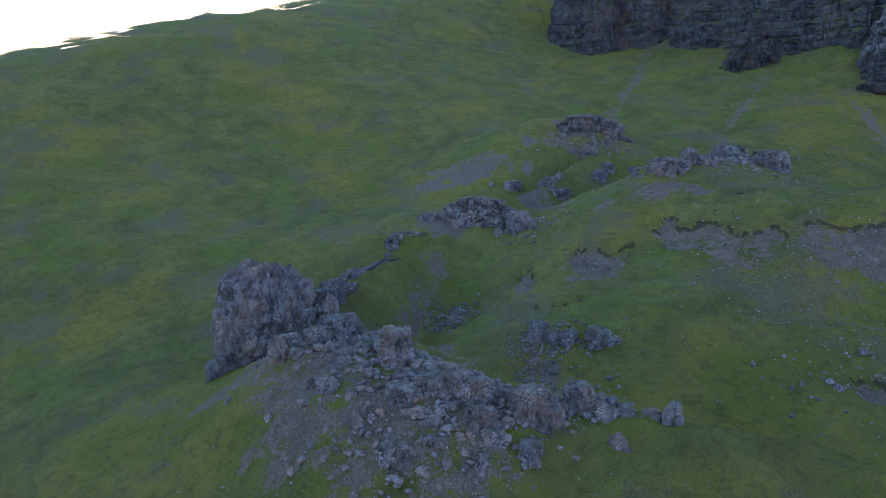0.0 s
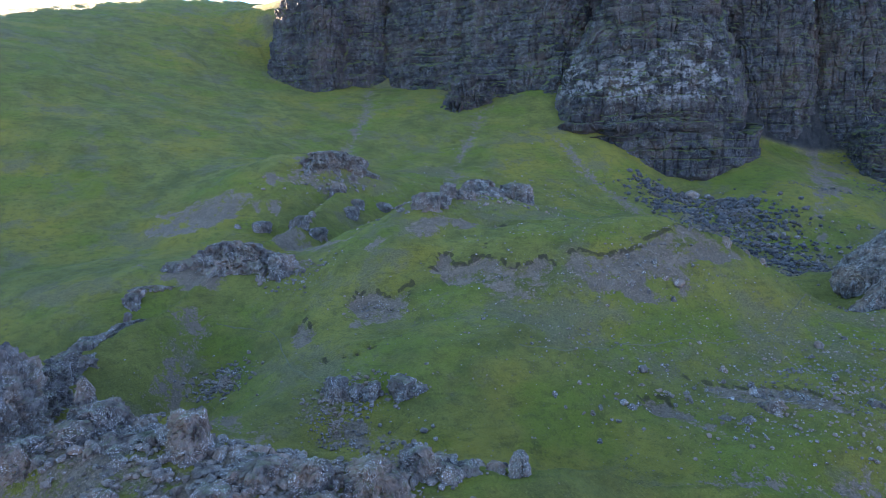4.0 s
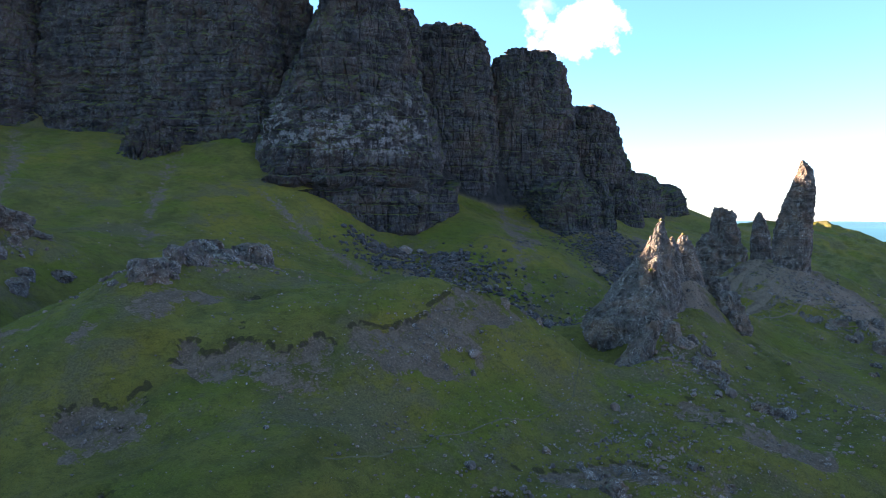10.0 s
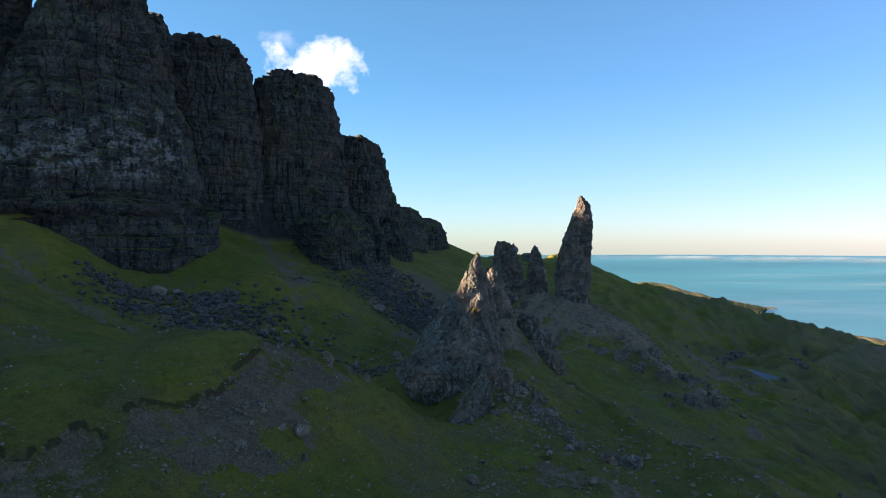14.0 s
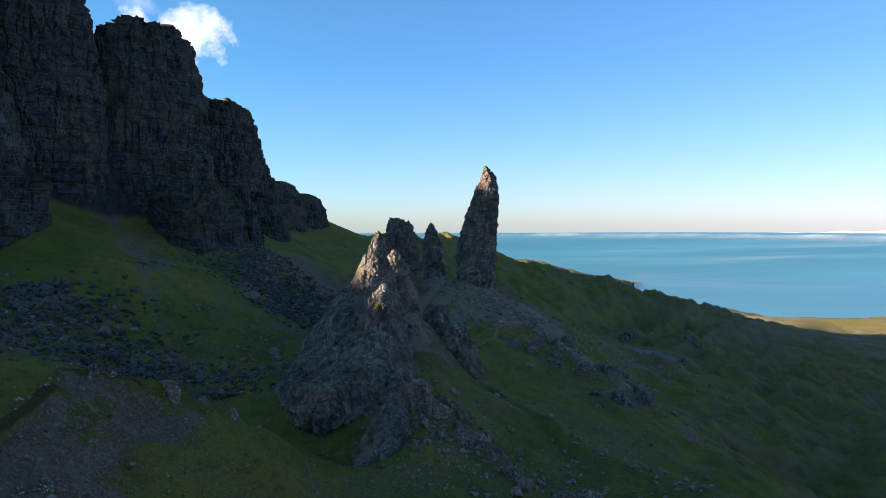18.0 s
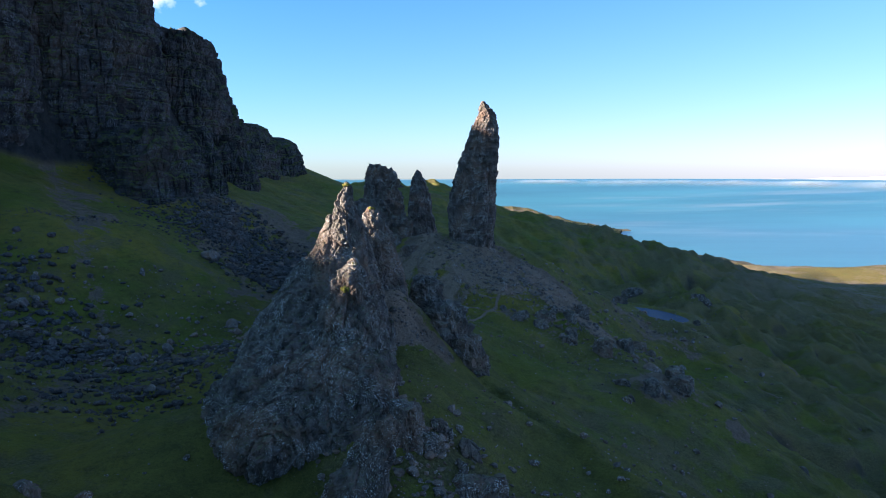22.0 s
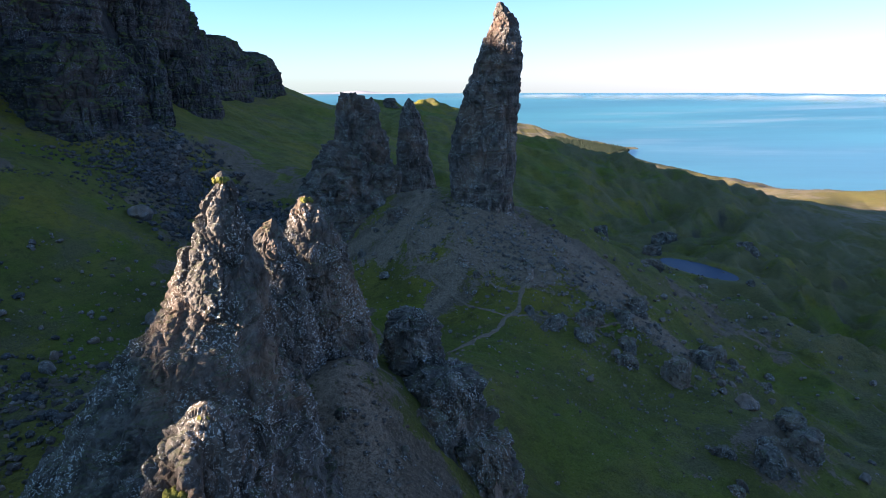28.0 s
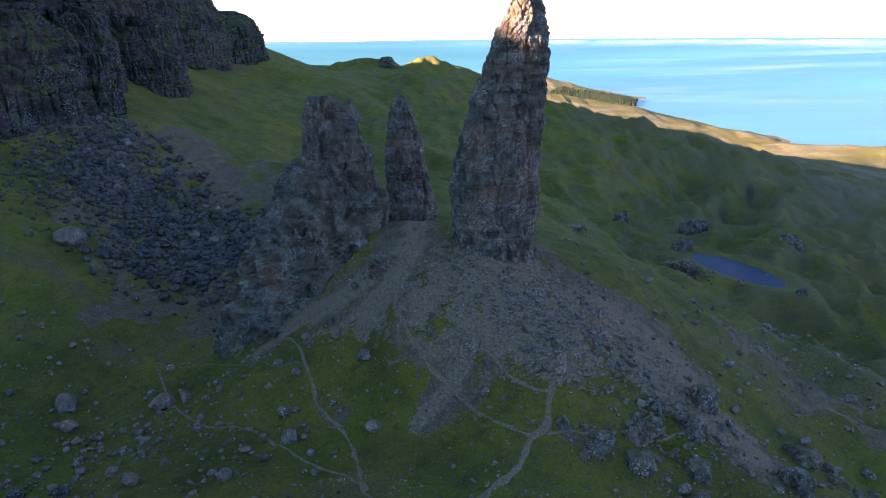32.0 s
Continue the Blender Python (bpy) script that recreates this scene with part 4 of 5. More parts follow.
great_crag = tower("rock_outcrop", [(-5.1, -54, -362, 0.6, 0.6, 24), (-6.9, -54.5, -362, 2.0, 2.0, 24), (-7.7, -56, -363, 7.5, 5.5, 24), (-9.1, -56.5, -363.5, 10.5, 8, 24), (-12.5, -57, -364, 12.6, 9.6, 24), (-22.5, -57, -364, 14.2, 11, 24), (-32.5, -57, -364, 15.5, 12, 24), (-42.5, -57, -364, 17, 13, 24)],
    280, 190, 87, block=2.8, depth=0.7, column=0.3, lumps=0.8, strata=0.3, power=3.0, jag=1.0, ledge=5, crack=0.5, tilt=0.9, knob=1.5, knobs=0.25, lay=True, split=(-28, -8))
tagged(great_crag, "steep flat-topped crag of dark basalt beside the ridge", "rock outcrop", "rock outcrops")

# ---- cliffs ----
def pale_scar(p):
    return step(56, 66, p[:, 2]) * step(104, 80, p[:, 2] + 14 * fbm(p / 17, 3, 5)) * step(-78, -58, p[:, 1]) * step(26, 8, p[:, 1])


main_buttress = tower("cliff_buttress", [(206, -262, 6, 8, 8, 60), (200, -262, 5, 14, 12, 60), (185, -261, 4, 18, 16, 60), (160, -260, 2, 25, 22, 60), (140, -259, 0, 31, 26, 60), (110, -258, -5, 43, 31, 60), (80, -257, -9, 54, 35, 60), (58, -257, -11, 60, 36, 60), (47, -258, -11, 61, 35, 60),
    (43, -252, -13, 66, 47, 60), (30, -250, -12, 63, 45, 60), (8, -250, -12, 60, 42, 60), (-15, -250, -12, 62, 44, 60)],
    560, 360, 101, block=6, depth=1.15, column=0.13, lumps=1.5, strata=1.2, power=2.7, ledge=13, crack=0.7, tilt=0.6, material=CLIFF, pale=pale_scar)
tagged(main_buttress, "huge dark basalt buttress with a pale rockfall scar", "cliff", "cliff buttresses", kind="structure")
BUTTRESSES = [  # top, x, y, half length, half depth, turn, foot
    (160, -242, 76, 37, 31, 40, 10), (146, -204, 124, 37, 30, 55, 10), (112, -187, 192, 33, 25, 70, 5), (142, -244, 98, 20, 22, 45, 10), (108, -208, 163, 19, 19, 60, 10),
    (80, -195, 228, 34, 33, 78, 10), (63, -193, 282, 38, 37, 80, 12), (54, -186, 322, 34, 40, 82, 15)]
PEDESTALS = [(50, -166, 108, 26, 27, 50, 0), (52, -164, 145, 12, 22, 68, 0), (49, -160, 181, 19, 24, 72, 0), (60, -172, 206, 22, 22, 70, 5), (36, -137, 116, 5, 8, 40, 5)]
WEST_WALL = [(205, -416, -70, 50, 42, 22, 56), (196, -346, -40, 50, 40, 34, 48), (200, -500, -124, 64, 48, 28, 70), (182, -334, -4, 36, 34, 42, 60), (84, -340, -92, 17, 20, 20, 34), (66, -333, -108, 12, 15, 20, 30), (168, -270, 42, 30, 27, 50, 30), (150, -466, -168, 36, 24, 30, 60)]
for k, (h, x, y, rx, ry, turn, foot) in enumerate(BUTTRESSES + PEDESTALS + WEST_WALL):
    low = h < 70
    rise = h - foot
    dome = ((0, 0.18), (0.012, 0.36), (0.035, 0.53), (0.075, 0.67), (0.13, 0.78), (0.22, 0.86), (0.36, 0.93), (0.55, 0.97), (1.0, 1.0))
    if k >= len(BUTTRESSES + PEDESTALS):
        dome = ((0, 0.30), (0.015, 0.52), (0.05, 0.66), (0.12, 0.76), (0.3, 0.86), (0.6, 0.96), (1.0, 1.12))
    rings = [(h - part * rise, x - 2 + 5 * part, y - 3 * part, rx * wide, ry * wide, turn) for part, wide in dome]
    rings += [(foot - 30, x + 3, y - 3, rx * 1.12, ry * 1.12, turn)]
    b = tower("cliff_buttress", rings, 340, 150 if low else 250, 110 + k, block=4.5 if low else 6, depth=0.8 if low else 1.15, column=0.14, lumps=1.0 if low else 1.2, tilt=0.6, strata=0.8 if low else 1.6, power=3.6 if k >= len(BUTTRESSES + PEDESTALS) else 2.8, jag=1.0 if low else 1.5, ledge=8 if low else 13, crack=0.8, material=CLIFF)
    tagged(b, "dark ledged basalt shoulder below the mountain wall" if low else "dark fluted basalt buttress of the mountain wall", "cliff", "cliff buttresses", kind="structure")
# ---- outcrops ----
def outcrop(x, y, top, half, deep, turn, base, seed, label, block=1.4, power=2.2):
    """A crag that stands out of the slope, blocky and split, with an uneven crest."""
    rng = random.Random(seed)
    dx, dy = rng.uniform(-0.15, 0.15) * half, rng.uniform(-0.15, 0.15) * deep
    h = top - base
    if half > 7:        # a broad crag that slopes out at its foot
        rings = [(top, x + dx, y + dy, 0.30 * half, 0.28 * deep, turn), (top - 0.08 * h, x + 0.6 * dx, y + 0.6 * dy, 0.55 * half, 0.52 * deep, turn), (top - 0.3 * h, x, y, 0.80 * half, 0.78 * deep, turn),
                 (base + 0.25 * h, x, y, half, deep, turn), (base, x, y, 1.2 * half, 1.25 * deep, turn), (base - 0.3 * h - 1, x, y, 1.35 * half, 1.4 * deep, turn)]
    elif half > 2.1:    # a crag with a blunt top and steep sides
        rings = [(top, x + dx, y + dy, 0.50 * half, 0.45 * deep, turn), (top - 0.07 * h, x + 0.6 * dx, y + 0.6 * dy, 0.76 * half, 0.72 * deep, turn), (top - 0.3 * h, x, y, 0.90 * half, 0.88 * deep, turn),
                 (base + 0.2 * h, x, y, half, deep, turn), (base - 0.25 * h - 1, x, y, 1.12 * half, 1.12 * deep, turn)]
    else:               # a pointed rib
        rings = [(top, x + dx, y + dy, 0.25 * half, 0.25 * deep, turn), (top - 0.12 * h, x + 0.6 * dx, y + 0.6 * dy, 0.55 * half, 0.55 * deep, turn), (top - 0.4 * h, x, y, 0.84 * half, 0.84 * deep, turn),
                 (base + 0.2 * h, x, y, half, deep, turn), (base - 0.25 * h - 1, x, y, 1.15 * half, 1.15 * deep, turn)]
    size = max(half, deep)
    around, upward = int(min(210, max(44, 40 + size * 10))), int(min(90, max(22, 16 + h * 4)))
    ob = tower("rock_outcrop", rings, around, upward, seed, block=block, depth=0.26 * block + 0.05 * size, column=0.55, lumps=(0.10 if size < 7 else 0.17) * size + 0.15, power=power, tilt=1.0, knob=0.9 if size > 2 else 0.0, knobs=0.14, jag=0.09 * min(h, 10), split=(base + 0.22 * h, top - 0.3 * h) if size >= 4.2 else None)
    return tagged(ob, label, "rock outcrop", "rock outcrops")


CRAG_LABEL = "grey blocky basalt crag breaking through the grass"
CRAGS = [  # x, y, top, half length, half depth, turn, base
    (-97, -251, 17.5, 5, 3, 70, 9), (-103, -238, 16, 6, 4, 60, 9), (-109, -222, 16.5, 7, 4, 80, 9), (-114, -207, 19, 6, 5, 20, 8), (-124, -216, 20, 7, 3, 70, 11),
    (-118, -304, 3.2, 14, 6, 62, -9), (-106, -293, 0.6, 4, 4, 20, -8), (-206, -243, 30.5, 17, 6, 92, 18), (-180, -247, 5, 17, 4, 80, -1), (-186, -228, 9, 6, 5, 30, 3)]
for k, c in enumerate(CRAGS):
    outcrop(*c, 300 + k, CRAG_LABEL, 2.0, 3.0)
RIDGE_CRAGS = [
    (-25.2, -345.4, -5.4, 1.7, 1.6, 0, -13), (-23, -343.5, -9, 5, 4, 30, -16), (-5.2, -333, -6.6, 3.4, 3, 10, -14), (-13, -339, -11.5, 9, 5, 30, -18), (3, -326, -11.5, 5, 4, -40, -19),
    (5.8, -303.7, -13.2, 3.4, 2.6, 30, -20), (13.7, -291, -13.3, 1.7, 1.6, 0, -19), (10.5, -297, -16, 2, 1.6, 0, -20), (12, -332, -18, 6, 4, -30, -27), (8, -315, -17.5, 5, 3.5, -60, -24)]
for k, c in enumerate(RIDGE_CRAGS):
    outcrop(*c, 330 + k, "shattered grey rock rib on the ridge crest", 1.5)
LOW_CRAGS = [
    (-117, -326, -7.5, 10, 3, 70, -12), (-99, -335, -13.5, 17, 4, 146, -24), (-78, -349, -15, 12, 4, 150, -26),
    (-9, -148, -2, 2.3, 2.2, 0, -9), (-5, -143, -6, 2, 2, 0, -12), (-1, -144, -8.5, 2, 1.6, 0, -13), (5, -128, -12.5, 2.6, 2, 30, -17)]
for k, c in enumerate(LOW_CRAGS):
    outcrop(*c, 350 + k, "weathered grey rock outcrop in short turf", 1.3)
for k, c in enumerate([(-36.6, -301, -15.2, 2.3, 2.5, 0, -21), (-34.6, -297.6, -16.6, 1.7, 2.0, 20, -21), (-32.6, -294.6, -15.9, 1.6, 2.2, 5, -21), (-30, -289.6, -14.9, 3.4, 2.8, 10, -21), (-28.6, -287, -16.4, 2.2, 2.4, 30, -21)]):
    outcrop(*c, 390 + k, "square-cut pillars of grey rock standing in the turf", 1.5, 3.4)
MOUND_CRAGS = [
    (-11.5, -90, 5.6, 3.8, 5.2, 20, -8), (-6.5, -96, 1.4, 4.6, 6.2, 30, -15), (-2.5, -100, -4.6, 3.6, 5.4, 30, -18), (-9, -101, -1.5, 3, 4, 40, -9), (17, -37, -14.6, 2.2, 1.8, 0, -18), (25, -41, -18.2, 2.6, 2, 40, -23), (34, -42, -18.6, 2.9, 2.2, 10, -24),
    (31, -18, -13.6, 2.2, 1.9, 0, -17), (16, -160, -19.6, 4.2, 3.2, 20, -25), (43, -111, -32.8, 2.4, 2, 0, -37)] + [
    (70, 143, -45, 7, 4, 10, -52), (26, -34, -17.2, 1.8, 1.5, 0, -20), (-24, -2, 3.2, 3.2, 1.4, 30, 0), (-98, 524, 18.5, 15, 9, 100, 2), (28, 135, -29, 5, 3, 30, -36), (79, 174, -45.5, 5, 4, 20, -54), (94, 210, -46.5, 7, 5, 10, -54), (126, 182, -45, 8, 5, 20, -54), (60, 215, -44, 5, 3, 40, -50), (110, 424, -27, 7, 5, 10, -36)]
for k, c in enumerate(MOUND_CRAGS):
    outcrop(*c, 370 + k, "low rocky outcrop on the stony slope", 1.3)


def crag_line(points, many, lo, hi, spread, seed, label, sink=0.45):
    """Small crags strewn along a line."""
    rng = random.Random(seed)
    for k in range(many):
        i = rng.randrange(len(points) - 1)
        t = rng.random()
        x = points[i][0] + t * (points[i + 1][0] - points[i][0]) + rng.gauss(0, spread)
        y = points[i][1] + t * (points[i + 1][1] - points[i][1]) + rng.gauss(0, spread)
        size = lo + (hi - lo) * rng.random() ** 1.8
        z = float(ground_height(np.array([x]), np.array([y]))[0])
        outcrop(x, y, z + size * rng.uniform(0.5, 1.1), size, size * rng.uniform(0.55, 0.9), rng.uniform(0, 180), z - sink * size - 0.6, seed * 100 + k, label, 0.9 + 0.12 * size)


RIB = "shattered grey rock rib on the ridge crest"
crag_line([(-32, -352), (-5, -336), (4, -318), (8, -305), (14, -291)], 34, 1.1, 4.2, 3.2, 41, RIB)
crag_line([(-24, -358), (0, -346), (14, -328), (16, -312)], 22, 0.9, 3.2, 4.0, 42, RIB)
crag_line([(-66, -352), (-50, -358), (-44, -372)], 9, 3.0, 6.5, 4.5, 43, RIB)
crag_line([(-132, -306), (-118, -305), (-106, -294)], 9, 1.6, 4.5, 2.4, 44, CRAG_LABEL)
crag_line([(-124, -322), (-114, -332), (-98, -342), (-86, -348)], 13, 1.8, 5.0, 2.4, 45, CRAG_LABEL)
crag_line([(-98, -253), (-106, -236), (-113, -218), (-116, -205)], 34, 1.0, 4.0, 3.2, 46, CRAG_LABEL)
crag_line([(-150, -248), (-180, -246), (-205, -238)], 12, 1.6, 4.6, 3.0, 47, CRAG_LABEL)
crag_line([(-50, -199), (-40, -190), (-30, -179)], 12, 0.5, 1.5, 1.2, 48, "low grey rocks along the brow of a knoll")
crag_line([(-30, -212), (-38, -222), (-30, -206)], 10, 0.5, 1.5, 3.0, 49, "low grey rocks along the brow of a knoll")
crag_line([(-172, -292), (-166, -270), (-150, -266)], 12, 1.8, 4.6, 2.0, 58, CRAG_LABEL)
SLOPE_ROCK = "low rocky outcrop on the stony slope"
crag_line([(10, -36), (18, -31), (27, -29), (36, -16)], 13, 0.9, 2.4, 2.6, 50, SLOPE_ROCK)
crag_line([(38, -28), (46, -28), (56, -17), (66, -4)], 14, 0.9, 2.6, 3.4, 51, SLOPE_ROCK)
crag_line([(-8, -150), (2, -146), (12, -160), (20, -164)], 18, 0.8, 2.6, 2.6, 52, SLOPE_ROCK)
crag_line([(-20, -8), (-8, -22), (8, -18), (14, -10)], 16, 0.5, 1.7, 3.0, 53, SLOPE_ROCK)
crag_line([(60, 30), (90, 60), (110, 90), (100, 120)], 14, 1.4, 4.0, 7.0, 54, SLOPE_ROCK)
crag_line([(50, -200), (70, -150), (80, -90), (75, -50)], 14, 1.2, 3.4, 8.0, 55, SLOPE_ROCK)
crag_line([(-2, -232), (8, -216), (20, -194)], 24, 0.7, 2.2, 5.0, 60, SLOPE_ROCK)
crag_line([(-20, -268), (-12, -256), (-4, -242)], 12, 0.5, 1.3, 3.0, 61, SLOPE_ROCK)
crag_line([(36, -74), (46, -62), (54, -50)], 14, 1.4, 4.2, 2.6, 59, SLOPE_ROCK)
crag_line([(-17, -111), (-10, -107), (-4, -104)], 6, 0.6, 1.5, 2.2, 57, SLOPE_ROCK)
crag_line([(-10, -94), (-4, -98), (2, -104)], 7, 1.0, 2.6, 1.8, 56, SLOPE_ROCK)


# ---- boulders and stones ----
def stone_shape(seed, fine):
    """A broken stone about 1 m across."""
    bm = bmesh.new()
    bmesh.ops.create_icosphere(bm, subdivisions=3 if fine else 1, radius=0.5)
    rng = random.Random(seed)
    planes = [(Vector((rng.gauss(0, 1), rng.gauss(0, 1), rng.gauss(0, 0.8))).normalized(), rng.uniform(0.28, 0.42)) for _ in range(9 if fine else 6)]
    for v in bm.verts:
        for n, d in planes:
            over = v.co.dot(n) - d
            if over > 0:
                v.co -= n * over
        v.co *= 1 + (0.09 * noise.noise(v.co * 5 + Vector((seed, 0, 0))) + 0.06 * noise.noise(v.co * 13) if fine else rng.uniform(-0.05, 0.05))
    v = np.array([tuple(q.co) for q in bm.verts])
    f = np.array([[q.index for q in p.verts] for p in bm.faces])
    bm.free()
    return v, f


BIG = [stone_shape(700 + k, True) for k in range(6)]
SMALL = [stone_shape(720 + k, False) for k in range(10)]
boulder_meshes = []
for v, f in BIG:
    me = mesh_from("boulder", v, f, False)
    me.materials.append(STONE)
    boulder_meshes.append(me)


def boulder(x, y, size, seed, label="grey lichen-spotted boulder lying on the hillside"):
    rng = random.Random(seed)
    ob = new("boulder", boulder_meshes[seed % len(boulder_meshes)])
    s = (size * rng.uniform(0.9, 1.25), size * rng.uniform(0.8, 1.1), size * rng.uniform(0.65, 0.95))
    z = float(ground_height(np.array([x]), np.array([y]))[0])
    ob.matrix_world = Matrix.LocRotScale((x, y, z + 0.22 * s[2]), Euler((rng.uniform(-0.3, 0.3), rng.uniform(-0.3, 0.3), rng.uniform(0, 6.28))), s)
    return tagged(ob, label, "boulder", "boulders")


BOULDERS = [(-15.8, -240, 2.2), (-10, -250, 1.8), (47, -43, 4.2), (-78, -20, 3.6), (-35, -31, 3.4), (-82, -14, 4.6), (-110, 39, 7.5), (13.5, -18.5, 2.2), (-191, -38, 8), (-185, -33, 5),
            (-133, -44, 4), (-92, -60, 4), (10.4, -164, 3), (8.9, -169, 2.4), (-7, -194, 2.4), (1.3, -226, 2.2), (-33, -212, 3), (50, -40, 2.4), (44, -38, 2), (-22, -31, 2.6), (-66, -10, 4.4),
            (-43, -16, 1.8), (52, -11, 2.2), (-20, -98.5, 1.6), (28, -26, 2.4), (7, -22, 2)]
for k, (x, y, size) in enumerate(BOULDERS):
    boulder(x, y, size, k)


# boulders lying about the slopes: x, y, half length, half width, turn, how many, smallest, largest
LYING = [(4, -14, 24, 13, -20, 40, 0.7, 1.9), (-75, -22, 48, 36, 0, 70, 0.8, 2.4), (-45, -30, 30, 24, 0, 30, 0.7, 2.0), (40, -50, 30, 30, 0, 30, 0.8, 2.4), (-60, -25, 40, 30, 0, 46, 1.0, 3.2), (25, -32, 26, 16, -20, 16, 0.8, 2.6), (48, -20, 22, 24, 0, 18, 1.0, 3.0), (8, -205, 18, 34, 10, 24, 0.6, 1.6)] + [
    (-130, -50, 44, 22, 10, 34, 1.6, 4.6), (-105, 78, 40, 14, -35, 30, 1.4, 3.8),
         (-5, -150, 14, 10, 0, 14, 0.9, 2.6), (2, -322, 24, 12, -45, 30, 0.9, 2.6), (-108, -232, 20, 8, 72, 14, 1.0, 2.4), (-45, -212, 14, 8, 60, 12, 0.5, 1.2), (-60, -75, 20, 24, 0, 20, 1.0, 3.0), (80, 20, 22, 30, 0, 14, 1.0, 2.6)]
lying_rng = random.Random(17)
for cx, cy, a, b, turn, many, lo, hi in LYING:
    c, s = math.cos(radians(turn)), math.sin(radians(turn))
    for _ in range(int(0.62 * many)):
        r, t = math.sqrt(lying_rng.random()), lying_rng.uniform(0, 6.283)
        u, v = a * r * math.cos(t), b * r * math.sin(t)
        boulder(cx + u * c - v * s, cy + u * s + v * c, lo + (hi - lo) * lying_rng.random() ** 2.5, lying_rng.randrange(10 ** 6))


def stones(name, fields, seed, label, material=STONE):
    """Loose stones in ovals of (x, y, half length, half width, turn, how many, smallest, largest), joined."""
    rng = np.random.default_rng(seed)
    xs, ys, ss = [], [], []
    for cx, cy, a, b, turn, many, lo, hi in fields:
        r, t = np.sqrt(rng.random(many)) + 0.38 * rng.normal(size=many), rng.random(many) * 2 * np.pi
        u, v = a * r * np.cos(t), b * r * np.sin(t)
        c, s = math.cos(radians(turn)), math.sin(radians(turn))
        xs.append(cx + u * c - v * s), ys.append(cy + u * s + v * c)
        ss.append(lo + (hi - lo) * rng.random(many) ** 3.2)
    xs, ys, ss = np.concatenate(xs), np.concatenate(ys), np.concatenate(ss)
    zs = ground_height(xs, ys)
    verts, faces, count = [], [], 0
    for x, y, z, s in zip(xs, ys, zs, ss):
        v, f = SMALL[rng.integers(len(SMALL))]
        a, tilt = rng.random() * 6.28, rng.normal(0, 0.3)
        c, n, ct, st = math.cos(a), math.sin(a), math.cos(tilt), math.sin(tilt)
        m = np.array([[c, -n * ct, n * st], [n, c * ct, -c * st], [0, st, ct]])
        w = (v * (s * np.array([1.2, 0.95, 0.8]) * rng.uniform(0.75, 1.25, 3))) @ m.T + (x, y, z + 0.18 * s)
        verts.append(w), faces.append(f + count)
        count += len(v)
    me = mesh_from(name, np.vstack(verts), np.vstack(faces), False)
    me.materials.append(material)
    return tagged(new(name, me), label, "stones", kind="stuff")


stones("scree", [(-112, 80, 44, 16, -35, 3400, 0.35, 3.0), (-140, 98, 18, 10, -35, 700, 0.3, 2), (-84, 54, 16, 20, -40, 1500, 0.4, 3.2), (-62, 36, 16, 12, -40, 700, 0.4, 2.6), (-120, -62, 46, 20, 10, 1500, 0.4, 3.0), (-160, -48, 36, 22, 20, 1100, 0.4, 3.6), (-75, -92, 26, 24, 60, 800, 0.4, 2.2)] + [
    (-186, -70, 16, 10, 40, 300, 0.4, 2.4), (-195, -55, 14, 8, 60, 260, 0.5, 4), (-155, -35, 20, 10, 0, 300, 0.5, 4), (-150, 15, 30, 3, 53, 300, 0.3, 1.2), (-180, 92, 12, 8, 0, 300, 0.3, 1.6), (-122, 70, 26, 9, -25, 900, 0.4, 2.2), (-130, 60, 30, 14, -30, 500, 0.4, 2.0)],
       1, "dark grey boulders and scree below the cliff", SCREE)
stones("rubble", [(4, -322, 30, 15, -45, 1300, 0.3, 1.9), (-34, -297, 9, 6, 60, 380, 0.25, 1.2), (-75, -316, 7, 5, 0, 220, 0.3, 1.4), (-101, -290, 9, 6, 40, 320, 0.3, 1.5), (-105, -235, 24, 9, 72, 500, 0.3, 1.8), (-195, -245, 20, 7, 90, 260, 0.4, 1.8), (-28, -163, 12, 6, 0, 150, 0.3, 1.4), (-20, -340, 14, 10, 30, 500, 0.3, 1.6), (-8, -335, 22, 9, 30, 700, 0.5, 2.4), (6, -312, 8, 16, 20, 500, 0.4, 2.2), (-30, -304, 7, 4, 10, 400, 0.25, 1.0), (-77, -316, 7, 5, 30, 350, 0.3, 1.3)],
       2, "broken grey rubble fallen from the crags")
stones("loose_stones", [(-56, -249, 12, 6, 34, 190, 0.1, 0.9), (-41, -216, 17, 7, 86, 280, 0.1, 1.1), (-67, -279, 8, 4, 45, 110, 0.15, 1.1), (0, -12, 22, 14, -20, 1700, 0.15, 1.1), (14, -16, 20, 13, -35, 900, 0.15, 1.3), (-28, -2, 14, 11, 20, 420, 0.15, 0.8), (30, -28, 24, 16, -20, 260, 0.3, 1.8),
                        (8, -200, 22, 42, 10, 520, 0.2, 1.0), (-10, -240, 26, 16, 20, 330, 0.2, 1.2), (-5, -148, 14, 12, 0, 260, 0.25, 1.5), (-14, -110, 7, 8, 0, 320, 0.12, 0.8)],
       3, "pale loose stones strewn over bare ground and turf")
